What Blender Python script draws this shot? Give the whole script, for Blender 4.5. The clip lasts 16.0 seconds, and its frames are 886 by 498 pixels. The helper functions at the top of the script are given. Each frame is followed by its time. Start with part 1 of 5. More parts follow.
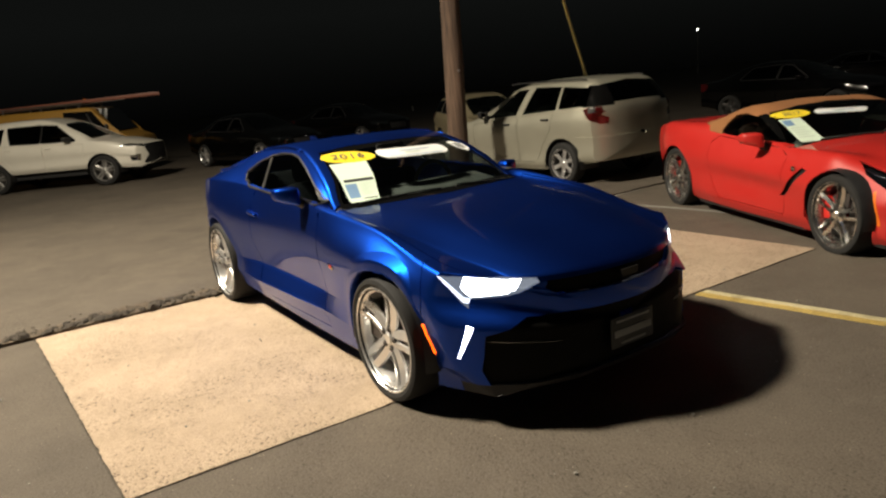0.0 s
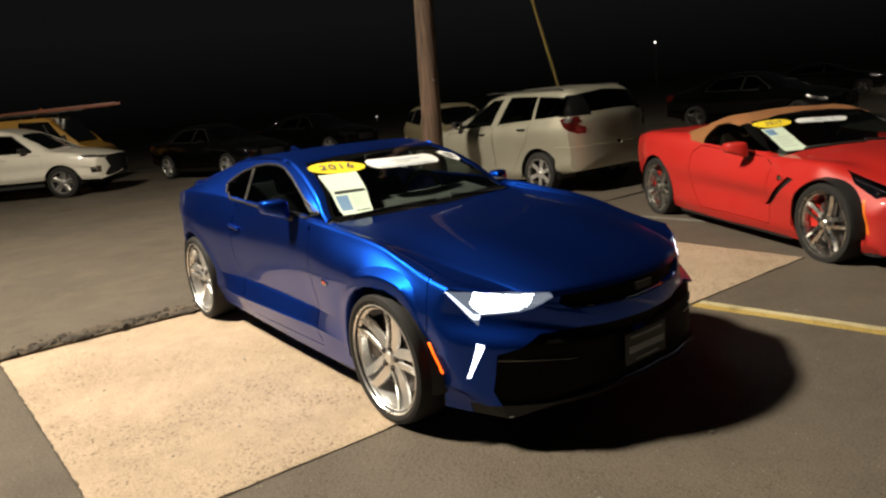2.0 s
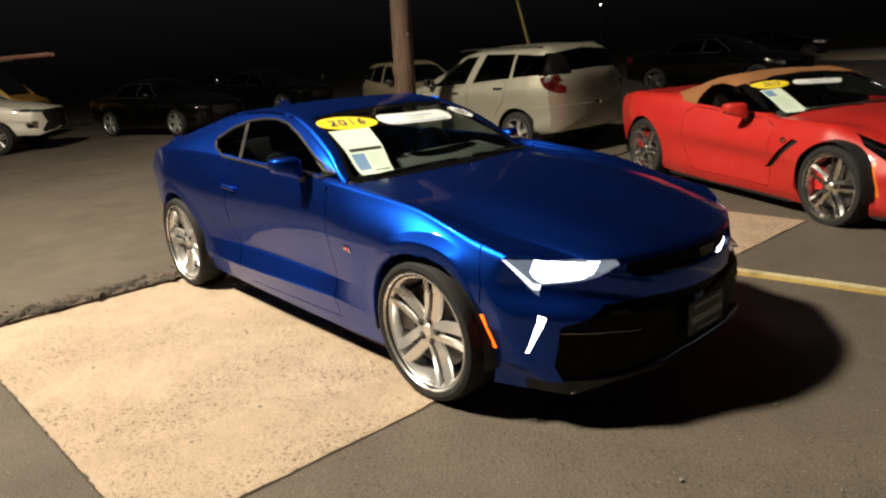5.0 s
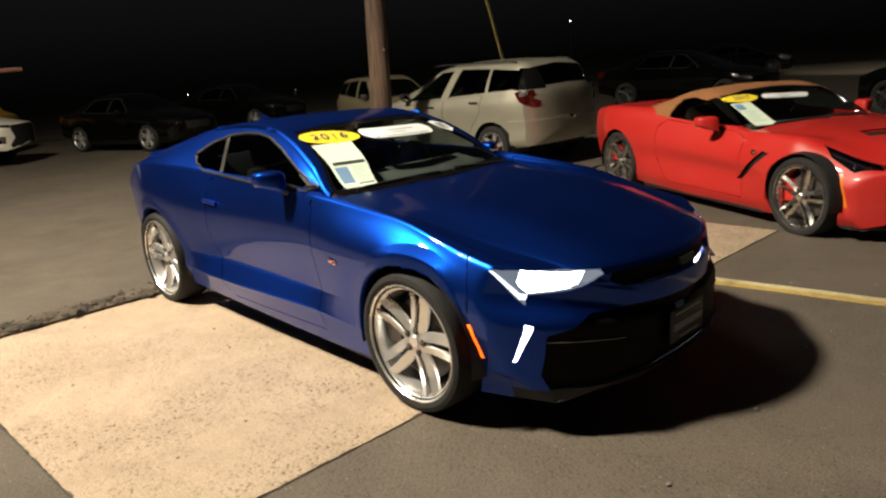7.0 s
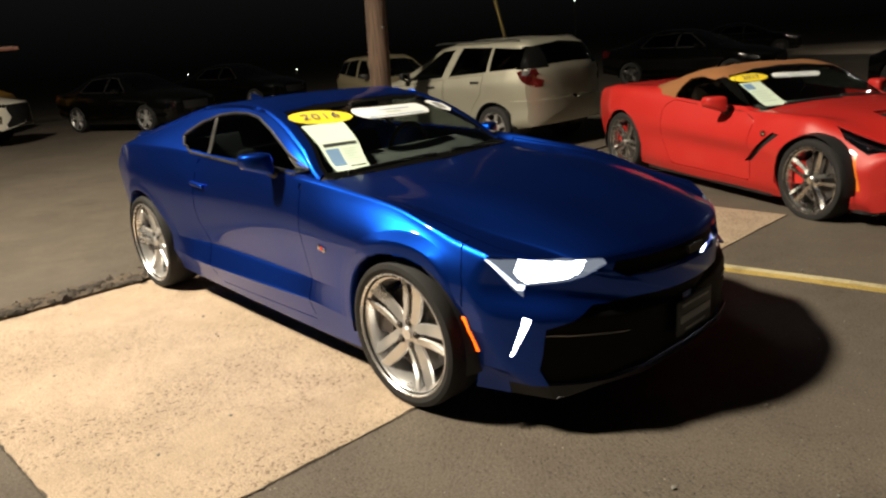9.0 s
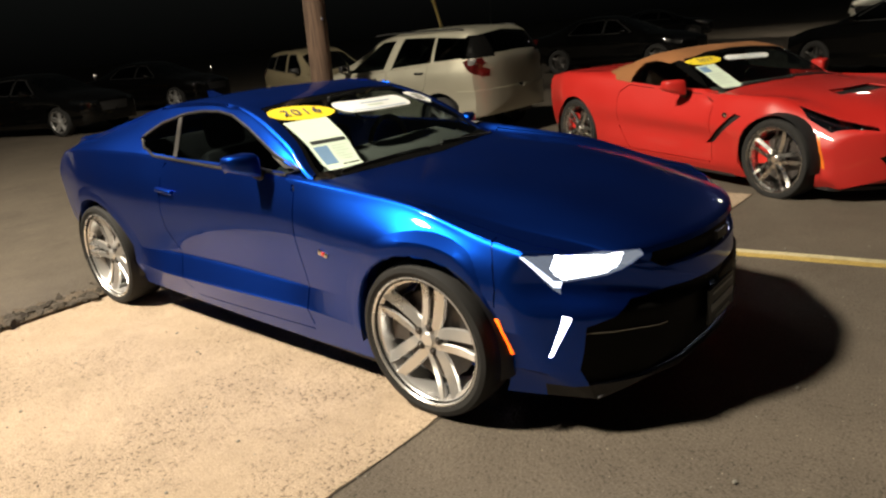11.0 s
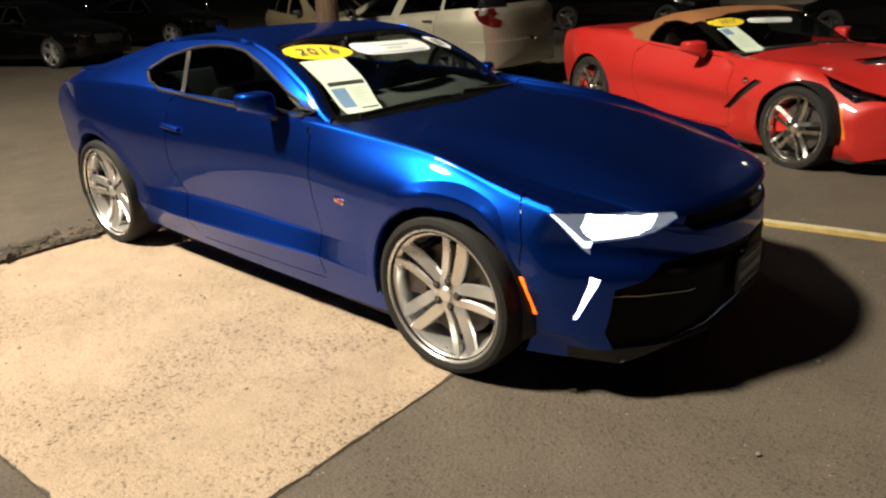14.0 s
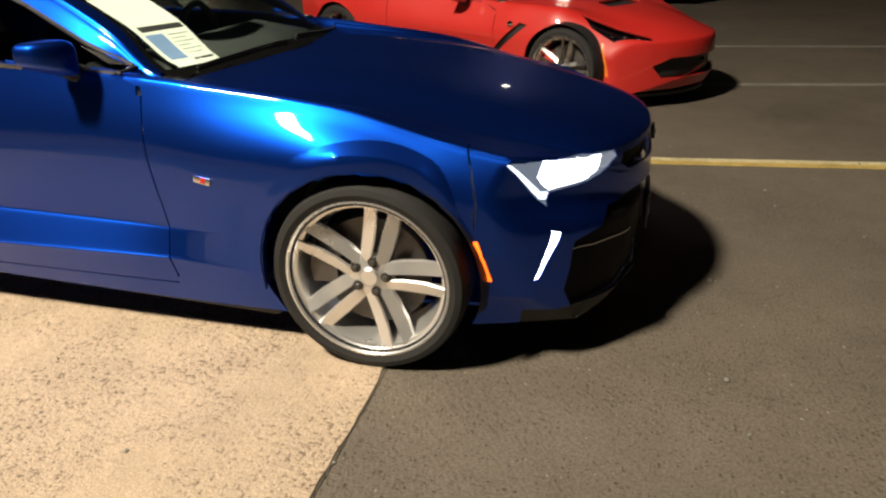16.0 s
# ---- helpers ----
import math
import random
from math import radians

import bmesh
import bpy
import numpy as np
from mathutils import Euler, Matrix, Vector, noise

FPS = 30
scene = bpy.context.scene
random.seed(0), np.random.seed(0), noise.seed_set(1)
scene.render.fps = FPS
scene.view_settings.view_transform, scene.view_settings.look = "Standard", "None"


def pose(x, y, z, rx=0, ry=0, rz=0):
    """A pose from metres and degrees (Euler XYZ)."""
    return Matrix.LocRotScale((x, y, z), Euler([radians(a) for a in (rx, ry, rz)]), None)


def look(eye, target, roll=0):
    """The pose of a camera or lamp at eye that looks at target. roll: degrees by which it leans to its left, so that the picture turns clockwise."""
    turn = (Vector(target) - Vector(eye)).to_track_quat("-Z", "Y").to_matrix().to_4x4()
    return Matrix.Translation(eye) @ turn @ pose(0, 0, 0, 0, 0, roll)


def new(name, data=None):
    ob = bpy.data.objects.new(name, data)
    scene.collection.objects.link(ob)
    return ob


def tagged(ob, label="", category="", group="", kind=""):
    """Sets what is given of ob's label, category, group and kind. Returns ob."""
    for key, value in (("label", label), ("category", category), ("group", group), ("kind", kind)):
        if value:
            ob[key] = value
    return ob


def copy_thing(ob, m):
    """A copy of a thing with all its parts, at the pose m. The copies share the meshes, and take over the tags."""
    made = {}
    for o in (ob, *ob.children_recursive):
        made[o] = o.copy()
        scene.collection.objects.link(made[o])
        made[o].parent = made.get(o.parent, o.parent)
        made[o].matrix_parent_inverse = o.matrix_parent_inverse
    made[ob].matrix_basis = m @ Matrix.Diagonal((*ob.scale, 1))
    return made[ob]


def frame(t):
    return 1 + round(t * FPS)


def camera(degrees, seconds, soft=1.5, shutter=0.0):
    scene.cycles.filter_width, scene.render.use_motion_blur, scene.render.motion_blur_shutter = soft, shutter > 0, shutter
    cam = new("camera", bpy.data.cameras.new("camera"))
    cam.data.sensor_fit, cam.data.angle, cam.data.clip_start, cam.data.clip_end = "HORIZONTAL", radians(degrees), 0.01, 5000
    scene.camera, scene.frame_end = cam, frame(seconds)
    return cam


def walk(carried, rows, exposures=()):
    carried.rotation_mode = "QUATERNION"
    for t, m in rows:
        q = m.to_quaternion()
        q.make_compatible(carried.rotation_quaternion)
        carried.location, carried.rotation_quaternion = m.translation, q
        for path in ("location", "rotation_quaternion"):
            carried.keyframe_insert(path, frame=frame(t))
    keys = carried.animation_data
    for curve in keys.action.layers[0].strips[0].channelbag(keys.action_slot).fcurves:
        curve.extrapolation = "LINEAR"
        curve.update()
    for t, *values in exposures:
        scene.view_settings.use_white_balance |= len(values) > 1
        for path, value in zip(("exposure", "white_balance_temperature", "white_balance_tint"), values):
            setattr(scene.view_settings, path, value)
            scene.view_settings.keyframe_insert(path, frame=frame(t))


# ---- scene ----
cam = camera(64.7, 16.0, soft=2.3)
PATH = [
    (0, (3.121, -2.536, 1.593), (1.485, -1.476, 1.149), -5.7),
    (0.5, (3.122, -2.638, 1.605), (1.512, -1.518, 1.212), -4.1),
    (1, (3.093, -2.722, 1.61), (1.488, -1.587, 1.238), -4.2),
    (1.5, (3.026, -2.724, 1.605), (1.448, -1.565, 1.198), -2.9),
    (2, (2.872, -2.606, 1.593), (1.292, -1.455, 1.168), -5.6),
    (2.5, (2.783, -2.608, 1.576), (1.22, -1.461, 1.083), -4.1),
    (3, (2.704, -2.736, 1.607), (1.199, -1.504, 1.141), -7.4),
    (3.5, (2.593, -2.842, 1.594), (1.171, -1.54, 1.061), -3.4),
    (4, (2.47, -2.799, 1.575), (1.036, -1.517, 1.026), -5.0),
    (4.2, (2.378, -2.771, 1.582), (0.896, -1.539, 1.049), -4.8),
    (6.5, (2.341, -2.868, 1.571), (0.942, -1.55, 1.018), -3.8),
    (7, (2.34, -2.863, 1.581), (0.924, -1.546, 1.07), -4.5),
    (7.5, (2.352, -2.815, 1.569), (0.985, -1.453, 1.043), -4.3),
    (8, (2.33, -2.763, 1.559), (0.949, -1.429, 1.0), -5.2),
    (8.5, (2.292, -2.726, 1.561), (0.872, -1.427, 1.018), -4.9),
    (9, (2.243, -2.717, 1.559), (0.829, -1.419, 0.997), -4.5),
    (9.2, (2.208, -2.759, 1.565), (0.808, -1.436, 1.027), -4.4),
    (11.3, (1.798, -2.894, 1.567), (0.55, -1.453, 0.961), -5.6),
    (11.5, (1.785, -2.935, 1.563), (0.536, -1.494, 0.959), -5.4),
    (12, (1.749, -3.01, 1.573), (0.462, -1.585, 1.014), -4.2),
    (12.5, (1.745, -3.014, 1.573), (0.463, -1.594, 0.988), -4.3),
    (13, (1.757, -2.981, 1.569), (0.48, -1.56, 0.977), -4.8),
    (13.5, (1.767, -2.914, 1.56), (0.506, -1.483, 0.96), -4.5),
    (14, (1.666, -2.862, 1.533), (0.452, -1.446, 0.811), -2.7),
    (14.5, (1.407, -2.987, 1.508), (0.35, -1.481, 0.725), -4.2),
    (15, (1.206, -2.94, 1.49), (0.363, -1.345, 0.625), -3.2),
    (15.5, (0.948, -2.822, 1.439), (0.277, -1.154, 0.562), -2.5),
    (16, (0.754, -2.876, 1.418), (0.305, -1.12, 0.573), -0.7),
]
walk(cam, [(t, look(eye, target, roll)) for t, eye, target, roll in PATH])

# ---- world and lights ----
world = bpy.data.worlds.new("night_sky")
scene.world = world
world.use_nodes = True
sky_nodes, sky_links = world.node_tree.nodes, world.node_tree.links
sky_nodes["Background"].inputs["Strength"].default_value = 0.0050
# night glow that thins out towards the unlit horizon
sky_way, sky_split, sky_glow = sky_nodes.new("ShaderNodeTexCoord"), sky_nodes.new("ShaderNodeSeparateXYZ"), sky_nodes.new("ShaderNodeValToRGB")
sky_links.new(sky_way.outputs["Generated"], sky_split.inputs[0])
sky_links.new(sky_split.outputs["Z"], sky_glow.inputs[0])
sky_links.new(sky_glow.outputs[0], sky_nodes["Background"].inputs["Color"])
sky_glow.color_ramp.elements[0].position, sky_glow.color_ramp.elements[0].color = 0.0, (0.20, 0.20, 0.18, 1)
sky_glow.color_ramp.elements[1].position, sky_glow.color_ramp.elements[1].color = 0.11, (0.92, 1.0, 0.92, 1)


def lamp(name, kind, place, target, power, colour, size=0.4):
    data = bpy.data.lights.new(name, kind)
    data.energy, data.color = power, colour
    if kind == "AREA":
        data.shape, data.size = "DISK", size
    else:
        data.shadow_soft_size = size
    ob = new(name, data)
    ob.matrix_world = look(place, target)
    return ob


WARM = (1.0, 0.88, 0.69)
lamp("lot_floodlight", "AREA", (-4.3, -5.75, 9.6), (-2.5, -1.5, 0.0), 3350, WARM, 1.1)

# the lamp that lights the paving of the next lot
far_spot = lamp("next_lot_lamp", "SPOT", (-1.4, 25.3, 7.9), (-6.4, 31.6, 0.0), 2600, WARM, 0.2)
far_spot.data.spot_size, far_spot.data.spot_blend = radians(44), 0.4

# ---- materials ----


def nodes_of(name):
    m = bpy.data.materials.new(name)
    m.use_nodes = True
    return m, m.node_tree.nodes, m.node_tree.links, m.node_tree.nodes["Principled BSDF"]


def plain(name, colour, rough=0.5, metal=0.0, coat=0.0, var=0.12, scale=6.0, bump=0.0, fine=220.0, emit=None, power=0.0):
    """A surface with two scales of variation in tone and gloss."""
    m, n, l, b = nodes_of(name)
    b.inputs["Metallic"].default_value = metal
    b.inputs["Coat Weight"].default_value = coat
    b.inputs["Coat Roughness"].default_value = 0.03
    tc = n.new("ShaderNodeTexCoord")
    big, small = n.new("ShaderNodeTexNoise"), n.new("ShaderNodeTexNoise")
    big.inputs["Scale"].default_value, small.inputs["Scale"].default_value = scale, fine
    big.inputs["Detail"].default_value = 5
    l.new(tc.outputs["Object"], big.inputs["Vector"])
    l.new(tc.outputs["Object"], small.inputs["Vector"])
    mix = n.new("ShaderNodeMath")
    mix.operation = "MULTIPLY_ADD"
    l.new(big.outputs["Fac"], mix.inputs[0])
    mix.inputs[1].default_value = 0.6
    mul = n.new("ShaderNodeMath")
    mul.operation = "MULTIPLY"
    mul.inputs[1].default_value = 0.4
    l.new(small.outputs["Fac"], mul.inputs[0])
    l.new(mul.outputs[0], mix.inputs[2])
    ramp = n.new("ShaderNodeMapRange")
    ramp.inputs["From Min"].default_value, ramp.inputs["From Max"].default_value = 0.3, 0.7
    ramp.inputs["To Min"].default_value, ramp.inputs["To Max"].default_value = 1 - var, 1 + var
    l.new(mix.outputs[0], ramp.inputs["Value"])
    sc = n.new("ShaderNodeVectorMath")
    sc.operation = "SCALE"
    sc.inputs[0].default_value = colour
    l.new(ramp.outputs[0], sc.inputs["Scale"])
    l.new(sc.outputs[0], b.inputs["Base Color"])
    rr = n.new("ShaderNodeMapRange")
    rr.inputs["From Min"].default_value, rr.inputs["From Max"].default_value = 0.3, 0.7
    rr.inputs["To Min"].default_value, rr.inputs["To Max"].default_value = max(0.02, rough - 0.06), min(1, rough + 0.06)
    l.new(big.outputs["Fac"], rr.inputs["Value"])
    l.new(rr.outputs[0], b.inputs["Roughness"])
    if bump:
        bp = n.new("ShaderNodeBump")
        bp.inputs["Strength"].default_value, bp.inputs["Distance"].default_value = bump, 0.004
        l.new(small.outputs["Fac"], bp.inputs["Height"])
        l.new(bp.outputs[0], b.inputs["Normal"])
    if emit:
        b.inputs["Emission Color"].default_value = (*emit, 1)
        b.inputs["Emission Strength"].default_value = power
    return m


def glass(name, tint, rough=0.02):
    m, n, l, b = nodes_of(name)
    out = n["Material Output"]
    n.remove(b)
    tr, gl, fr, mx = n.new("ShaderNodeBsdfTransparent"), n.new("ShaderNodeBsdfGlossy"), n.new("ShaderNodeLayerWeight"), n.new("ShaderNodeMixShader")
    pw, ad = n.new("ShaderNodeMath"), n.new("ShaderNodeMath")
    pw.operation, ad.operation = "POWER", "MULTIPLY_ADD"
    pw.inputs[1].default_value = 5
    ad.inputs[1].default_value, ad.inputs[2].default_value = 0.96, 0.04
    tr.inputs["Color"].default_value = (*tint, 1)
    gl.inputs["Roughness"].default_value = rough
    fr.inputs["Blend"].default_value = 0.5
    l.new(fr.outputs["Facing"], pw.inputs[0])
    l.new(pw.outputs[0], ad.inputs[0])
    l.new(ad.outputs[0], mx.inputs[0])
    l.new(tr.outputs[0], mx.inputs[1])
    l.new(gl.outputs[0], mx.inputs[2])
    l.new(mx.outputs[0], out.inputs["Surface"])
    return m


def paving(name, dark, light, grains, pit, patch, rough=0.85, bump=0.5, pits=0.5, specks=0.0, lumps=0.0, cloud=0.2, dent=0.55, lean=0.0):
    """Asphalt or concrete: aggregate grains, pits, specks and large stains."""
    m, n, l, b = nodes_of(name)
    tc = n.new("ShaderNodeTexCoord")

    def tex(kind, scale, detail=4):
        t = n.new("ShaderNodeTex" + kind)
        t.inputs["Scale"].default_value = scale
        if kind == "Noise":
            t.inputs["Detail"].default_value = detail
            t.inputs["Roughness"].default_value = 0.62
        l.new(tc.outputs["Object"], t.inputs["Vector"])
        return t

    def ramp(value, lo, hi, tmin, tmax):
        r = n.new("ShaderNodeMapRange")
        r.inputs["From Min"].default_value, r.inputs["From Max"].default_value = lo, hi
        r.inputs["To Min"].default_value, r.inputs["To Max"].default_value = tmin, tmax
        l.new(value, r.inputs["Value"])
        return r.outputs[0]

    def calc(op, a, c):
        q = n.new("ShaderNodeMath")
        q.operation = op
        for k, v in enumerate((a, c)):
            if isinstance(v, (int, float)):
                q.inputs[k].default_value = v
            else:
                l.new(v, q.inputs[k])
        return q.outputs[0]

    def scaled(col, f):
        q = n.new("ShaderNodeVectorMath")
        q.operation = "SCALE"
        l.new(col, q.inputs[0])
        l.new(f, q.inputs["Scale"])
        return q.outputs[0]

    stain, mid, grain, cells = tex("Noise", patch, 8), tex("Noise", patch * 7, 6), tex("Noise", grains, 3), tex("Voronoi", pit)
    spill, area = tex("Noise", patch * 2.3, 3), tex("Noise", patch * 1.4, 4)
    c = n.new("ShaderNodeMix")
    c.data_type = "RGBA"
    c.inputs["A"].default_value, c.inputs["B"].default_value = (*dark, 1), (*light, 1)
    l.new(ramp(stain.outputs["Fac"], 0.30, 0.70, 0, 1), c.inputs["Factor"])
    col = scaled(c.outputs["Result"], ramp(mid.outputs["Fac"], 0.28, 0.72, 1 - cloud, 1 + cloud * 0.8))
    col = scaled(col, ramp(spill.outputs["Fac"], 0.26, 0.42, 1 - cloud * 1.7, 1.0))
    col = scaled(col, ramp(grain.outputs["Fac"], 0.3, 0.7, 0.68, 1.32))
    # open pits in some cells, more of them in some areas
    split = n.new("ShaderNodeSeparateColor")
    l.new(cells.outputs["Color"], split.inputs[0])
    chosen = calc("GREATER_THAN", calc("ADD", split.outputs[0], ramp(area.outputs["Fac"], 0.35, 0.65, -0.35, 0.25)), 0.62)
    hole = calc("MULTIPLY", chosen, ramp(cells.outputs["Distance"], 0.16, 0.34, 1, 0))
    col = scaled(col, ramp(hole, 0, 1, 1.0, 1.0 - pits))
    if specks:
        chip = calc("MULTIPLY", calc("LESS_THAN", split.outputs[1], specks), ramp(cells.outputs["Distance"], 0.14, 0.22, 1, 0))
        col = scaled(col, ramp(chip, 0, 1, 1.0, 3.0))
    height = calc("SUBTRACT", grain.outputs["Fac"], hole)
    if lumps:
        # coarse exposed stones in worn areas, smoother skin elsewhere
        lump = tex("Noise", lumps, 4)
        across = n.new("ShaderNodeSeparateXYZ")
        l.new(tc.outputs["Object"], across.inputs[0])
        worn = ramp(calc("ADD", area.outputs["Fac"], calc("MULTIPLY", calc("ADD", across.outputs["X"], 1.3), lean)), 0.40, 0.56, 0.15, 1.0)
        dip = calc("MULTIPLY", ramp(lump.outputs["Fac"], 0.385, 0.43, 1, 0), worn)
        col = scaled(col, ramp(dip, 0, 1, 1.04, 1.0 - dent))
        height = calc("ADD", height, calc("MULTIPLY", calc("MULTIPLY", lump.outputs["Fac"], worn), dent * 6.0))
    l.new(col, b.inputs["Base Color"])
    b.inputs["Roughness"].default_value = rough
    b.inputs["Specular IOR Level"].default_value = 0.3
    bp = n.new("ShaderNodeBump")
    bp.inputs["Strength"].default_value, bp.inputs["Distance"].default_value = bump, 0.005
    l.new(height, bp.inputs["Height"])
    l.new(bp.outputs[0], b.inputs["Normal"])
    return m


def flake_paint(name, face, flop, rough, share):
    """Metallic paint: a tight bright flake lobe over a wide dark one, under one clear coat."""
    m, n, l, b = nodes_of(name)
    out = n["Material Output"]
    c = n.new("ShaderNodeBsdfPrincipled")
    tc, fine, wide = n.new("ShaderNodeTexCoord"), n.new("ShaderNodeTexNoise"), n.new("ShaderNodeTexNoise")
    fine.inputs["Scale"].default_value, wide.inputs["Scale"].default_value = 2500, 3
    bp, mx, rr = n.new("ShaderNodeBump"), n.new("ShaderNodeMixShader"), n.new("ShaderNodeMapRange")
    bp.inputs["Strength"].default_value, bp.inputs["Distance"].default_value = 0.03, 0.004
    l.new(tc.outputs["Object"], fine.inputs["Vector"])
    l.new(tc.outputs["Object"], wide.inputs["Vector"])
    l.new(fine.outputs["Fac"], bp.inputs["Height"])
    rr.inputs["To Min"].default_value, rr.inputs["To Max"].default_value = rough - 0.03, rough + 0.03
    l.new(wide.outputs["Fac"], rr.inputs["Value"])
    for s, colour in ((b, face), (c, flop)):
        s.inputs["Base Color"].default_value = (*colour, 1)
        s.inputs["Metallic"].default_value = 1.0
        s.inputs["Coat Weight"].default_value = 0.62
        s.inputs["Coat Roughness"].default_value = 0.035
        l.new(bp.outputs[0], s.inputs["Normal"])
    l.new(rr.outputs[0], b.inputs["Roughness"])
    c.inputs["Roughness"].default_value = 0.55
    mx.inputs[0].default_value = share
    l.new(b.outputs[0], mx.inputs[1])
    l.new(c.outputs[0], mx.inputs[2])
    l.new(mx.outputs[0], out.inputs["Surface"])
    return m


ASPHALT = paving("asphalt", (0.085, 0.072, 0.058), (0.123, 0.103, 0.081), 95, 60, 0.5, 0.8, 0.8, 0.45, 0.035, 48, 0.13, 0.30)
CONCRETE = paving("exposed_concrete", (0.372, 0.288, 0.206), (0.455, 0.354, 0.260), 150, 66, 0.9, 0.9, 0.9, 0.42, 0.0, 52, 0.09, 0.55, 0.06)
YELLOW_LINE = paving("yellow_line_paint", (0.36, 0.26, 0.075), (0.50, 0.37, 0.12), 120, 60, 2.0, 0.7, 0.4)
CREAM_LINE = paving("cream_line_paint", (0.42, 0.37, 0.22), (0.58, 0.52, 0.33), 120, 60, 2.0, 0.7, 0.4)
WHITE_LINE = paving("worn_line_paint", (0.15, 0.145, 0.13), (0.26, 0.25, 0.22), 120, 60, 2.0, 0.7, 0.4)
RUBBLE = paving("broken_asphalt", (0.038, 0.032, 0.026), (0.085, 0.071, 0.056), 90, 40, 2.0)
SOIL = paving("dry_soil", (0.060, 0.048, 0.036), (0.160, 0.125, 0.090), 120, 60, 3.0, 0.95, 0.8, 0.4, 0.03, 45, 0.25, 0.5)
STONE = paving("soil_coated_stone", (0.075, 0.064, 0.052), (0.17, 0.145, 0.115), 90, 40, 6.0)
BLUE = flake_paint("metallic_blue_paint", (0.0004, 0.074, 0.58), (0.008, 0.009, 0.075), 0.385, 0.36)
RED = plain("red_paint", (0.47, 0.017, 0.013), 0.5, 0.0, 0.7, 0.05, 3.0)
SILVER = plain("silver_paint", (0.47, 0.455, 0.37), 0.42, 0.65, 0.8, 0.05, 3.0)
CHAMPAGNE = plain("tan_metallic_paint", (0.30, 0.255, 0.16), 0.4, 0.4, 0.6, 0.05, 3.0)
WHITE = plain("white_paint", (0.74, 0.71, 0.62), 0.4, 0.0, 0.8, 0.05, 3.0)
BLACK = plain("black_paint", (0.002, 0.002, 0.002), 0.10, 0.0, 0.0, 0.1, 3.0)
GREY_PAINT = plain("dark_grey_paint", (0.05, 0.05, 0.055), 0.35, 0.4, 1.0, 0.1, 3.0)
VAN_YELLOW = plain("faded_yellow_van_paint", (0.46, 0.25, 0.04), 0.5, 0.0, 0.3, 0.12, 4.0)
TAN = plain("tan_canvas", (0.25, 0.105, 0.036), 0.9, 0.0, 0.0, 0.12, 5.0, 0.35, 900)
RUBBER = plain("tyre_rubber", (0.018, 0.018, 0.018), 0.75, 0.0, 0.0, 0.2, 20, 0.2, 300)
RUBBER.node_tree.nodes["Principled BSDF"].inputs["Specular IOR Level"].default_value = 0.35
DARK_METAL = plain("dark_wheel_metal", (0.05, 0.048, 0.046), 0.5, 0.6, 0, 0.2, 8)
ALLOY = plain("machined_alloy", (0.82, 0.82, 0.82), 0.30, 0.85, 0.0, 0.02, 3, 0.0, 60)
ALLOY_GREY = plain("silver_wheel_paint", (0.45, 0.44, 0.42), 0.4, 0.7, 0.3, 0.06, 8)
CHROME_DARK = plain("dark_chrome", (0.62, 0.61, 0.59), 0.26, 1.0, 0.0, 0.05, 8)
CHROME = plain("chrome", (0.62, 0.60, 0.57), 0.09, 1.0, 0.0, 0.05, 8)
IRON = plain("brake_disc_iron", (0.13, 0.12, 0.115), 0.5, 0.8, 0.0, 0.2, 30)
BRAKE_RED = plain("red_caliper_paint", (0.55, 0.02, 0.015), 0.4, 0.0, 0.5)
BLACK_TRIM = plain("black_plastic_trim", (0.014, 0.014, 0.015), 0.5, 0.0, 0.0, 0.2, 12, 0.1, 400)
GRILLE_BLACK = plain("black_grille_mesh", (0.004, 0.004, 0.004), 0.6)
GRILLE_BLACK.node_tree.nodes["Principled BSDF"].inputs["Specular IOR Level"].default_value = 0.12
GLOSS_BLACK = plain("gloss_black_plastic", (0.006, 0.006, 0.007), 0.15, 0.0, 0.6)
FRIT = plain("black_ceramic_edge", (0.004, 0.004, 0.004), 0.07, 0, 0, 0.02)
SATIN = plain("satin_metal_trim", (0.17, 0.165, 0.16), 0.35, 0.9)
CABIN = plain("black_cabin_cloth", (0.02, 0.02, 0.021), 0.8, 0.0, 0.0, 0.2, 20, 0.2, 500)
TAN_SEAT = plain("brown_seat_leather", (0.06, 0.03, 0.018), 0.55)
DARK_GLASS = glass("tinted_glass", (0.62, 0.66, 0.66))
PRIVACY_GLASS = glass("privacy_glass", (0.28, 0.30, 0.30))
CLEAR_GLASS = glass("windscreen_glass", (0.93, 0.97, 0.96))
LAMP_GLASS = glass("lamp_lens", (0.85, 0.88, 0.92))
# faint emission on the grey reflector stands for the headlight's glare
LENS_GREY = plain("glowing_reflector_grey", (0.20, 0.21, 0.24), 0.25, 0.6, 0.5, emit=(0.75, 0.84, 1.0), power=0.30)
HEADLIGHT = plain("lit_headlight", (0.9, 0.92, 1.0), 0.2, emit=(0.86, 0.91, 1.0), power=9)
LIGHT_GUIDE = plain("dim_light_guide", (0.6, 0.63, 0.7), 0.15, 0.3, 0.5, emit=(0.75, 0.84, 1.0), power=2.2)
DRL = plain("lit_daytime_lamp", (0.9, 0.92, 1.0), 0.2, emit=(0.88, 0.92, 1.0), power=9)
AMBER = plain("lit_amber_lens", (0.8, 0.2, 0.02), 0.2, 0, 0.5, emit=(1.0, 0.115, 0.006), power=3.2)
AMBER_OFF = plain("amber_lens", (0.75, 0.18, 0.02), 0.2, 0, 0.5)
RED_LENS = plain("red_lens", (0.045, 0.004, 0.004), 0.12, 0, 0.8)
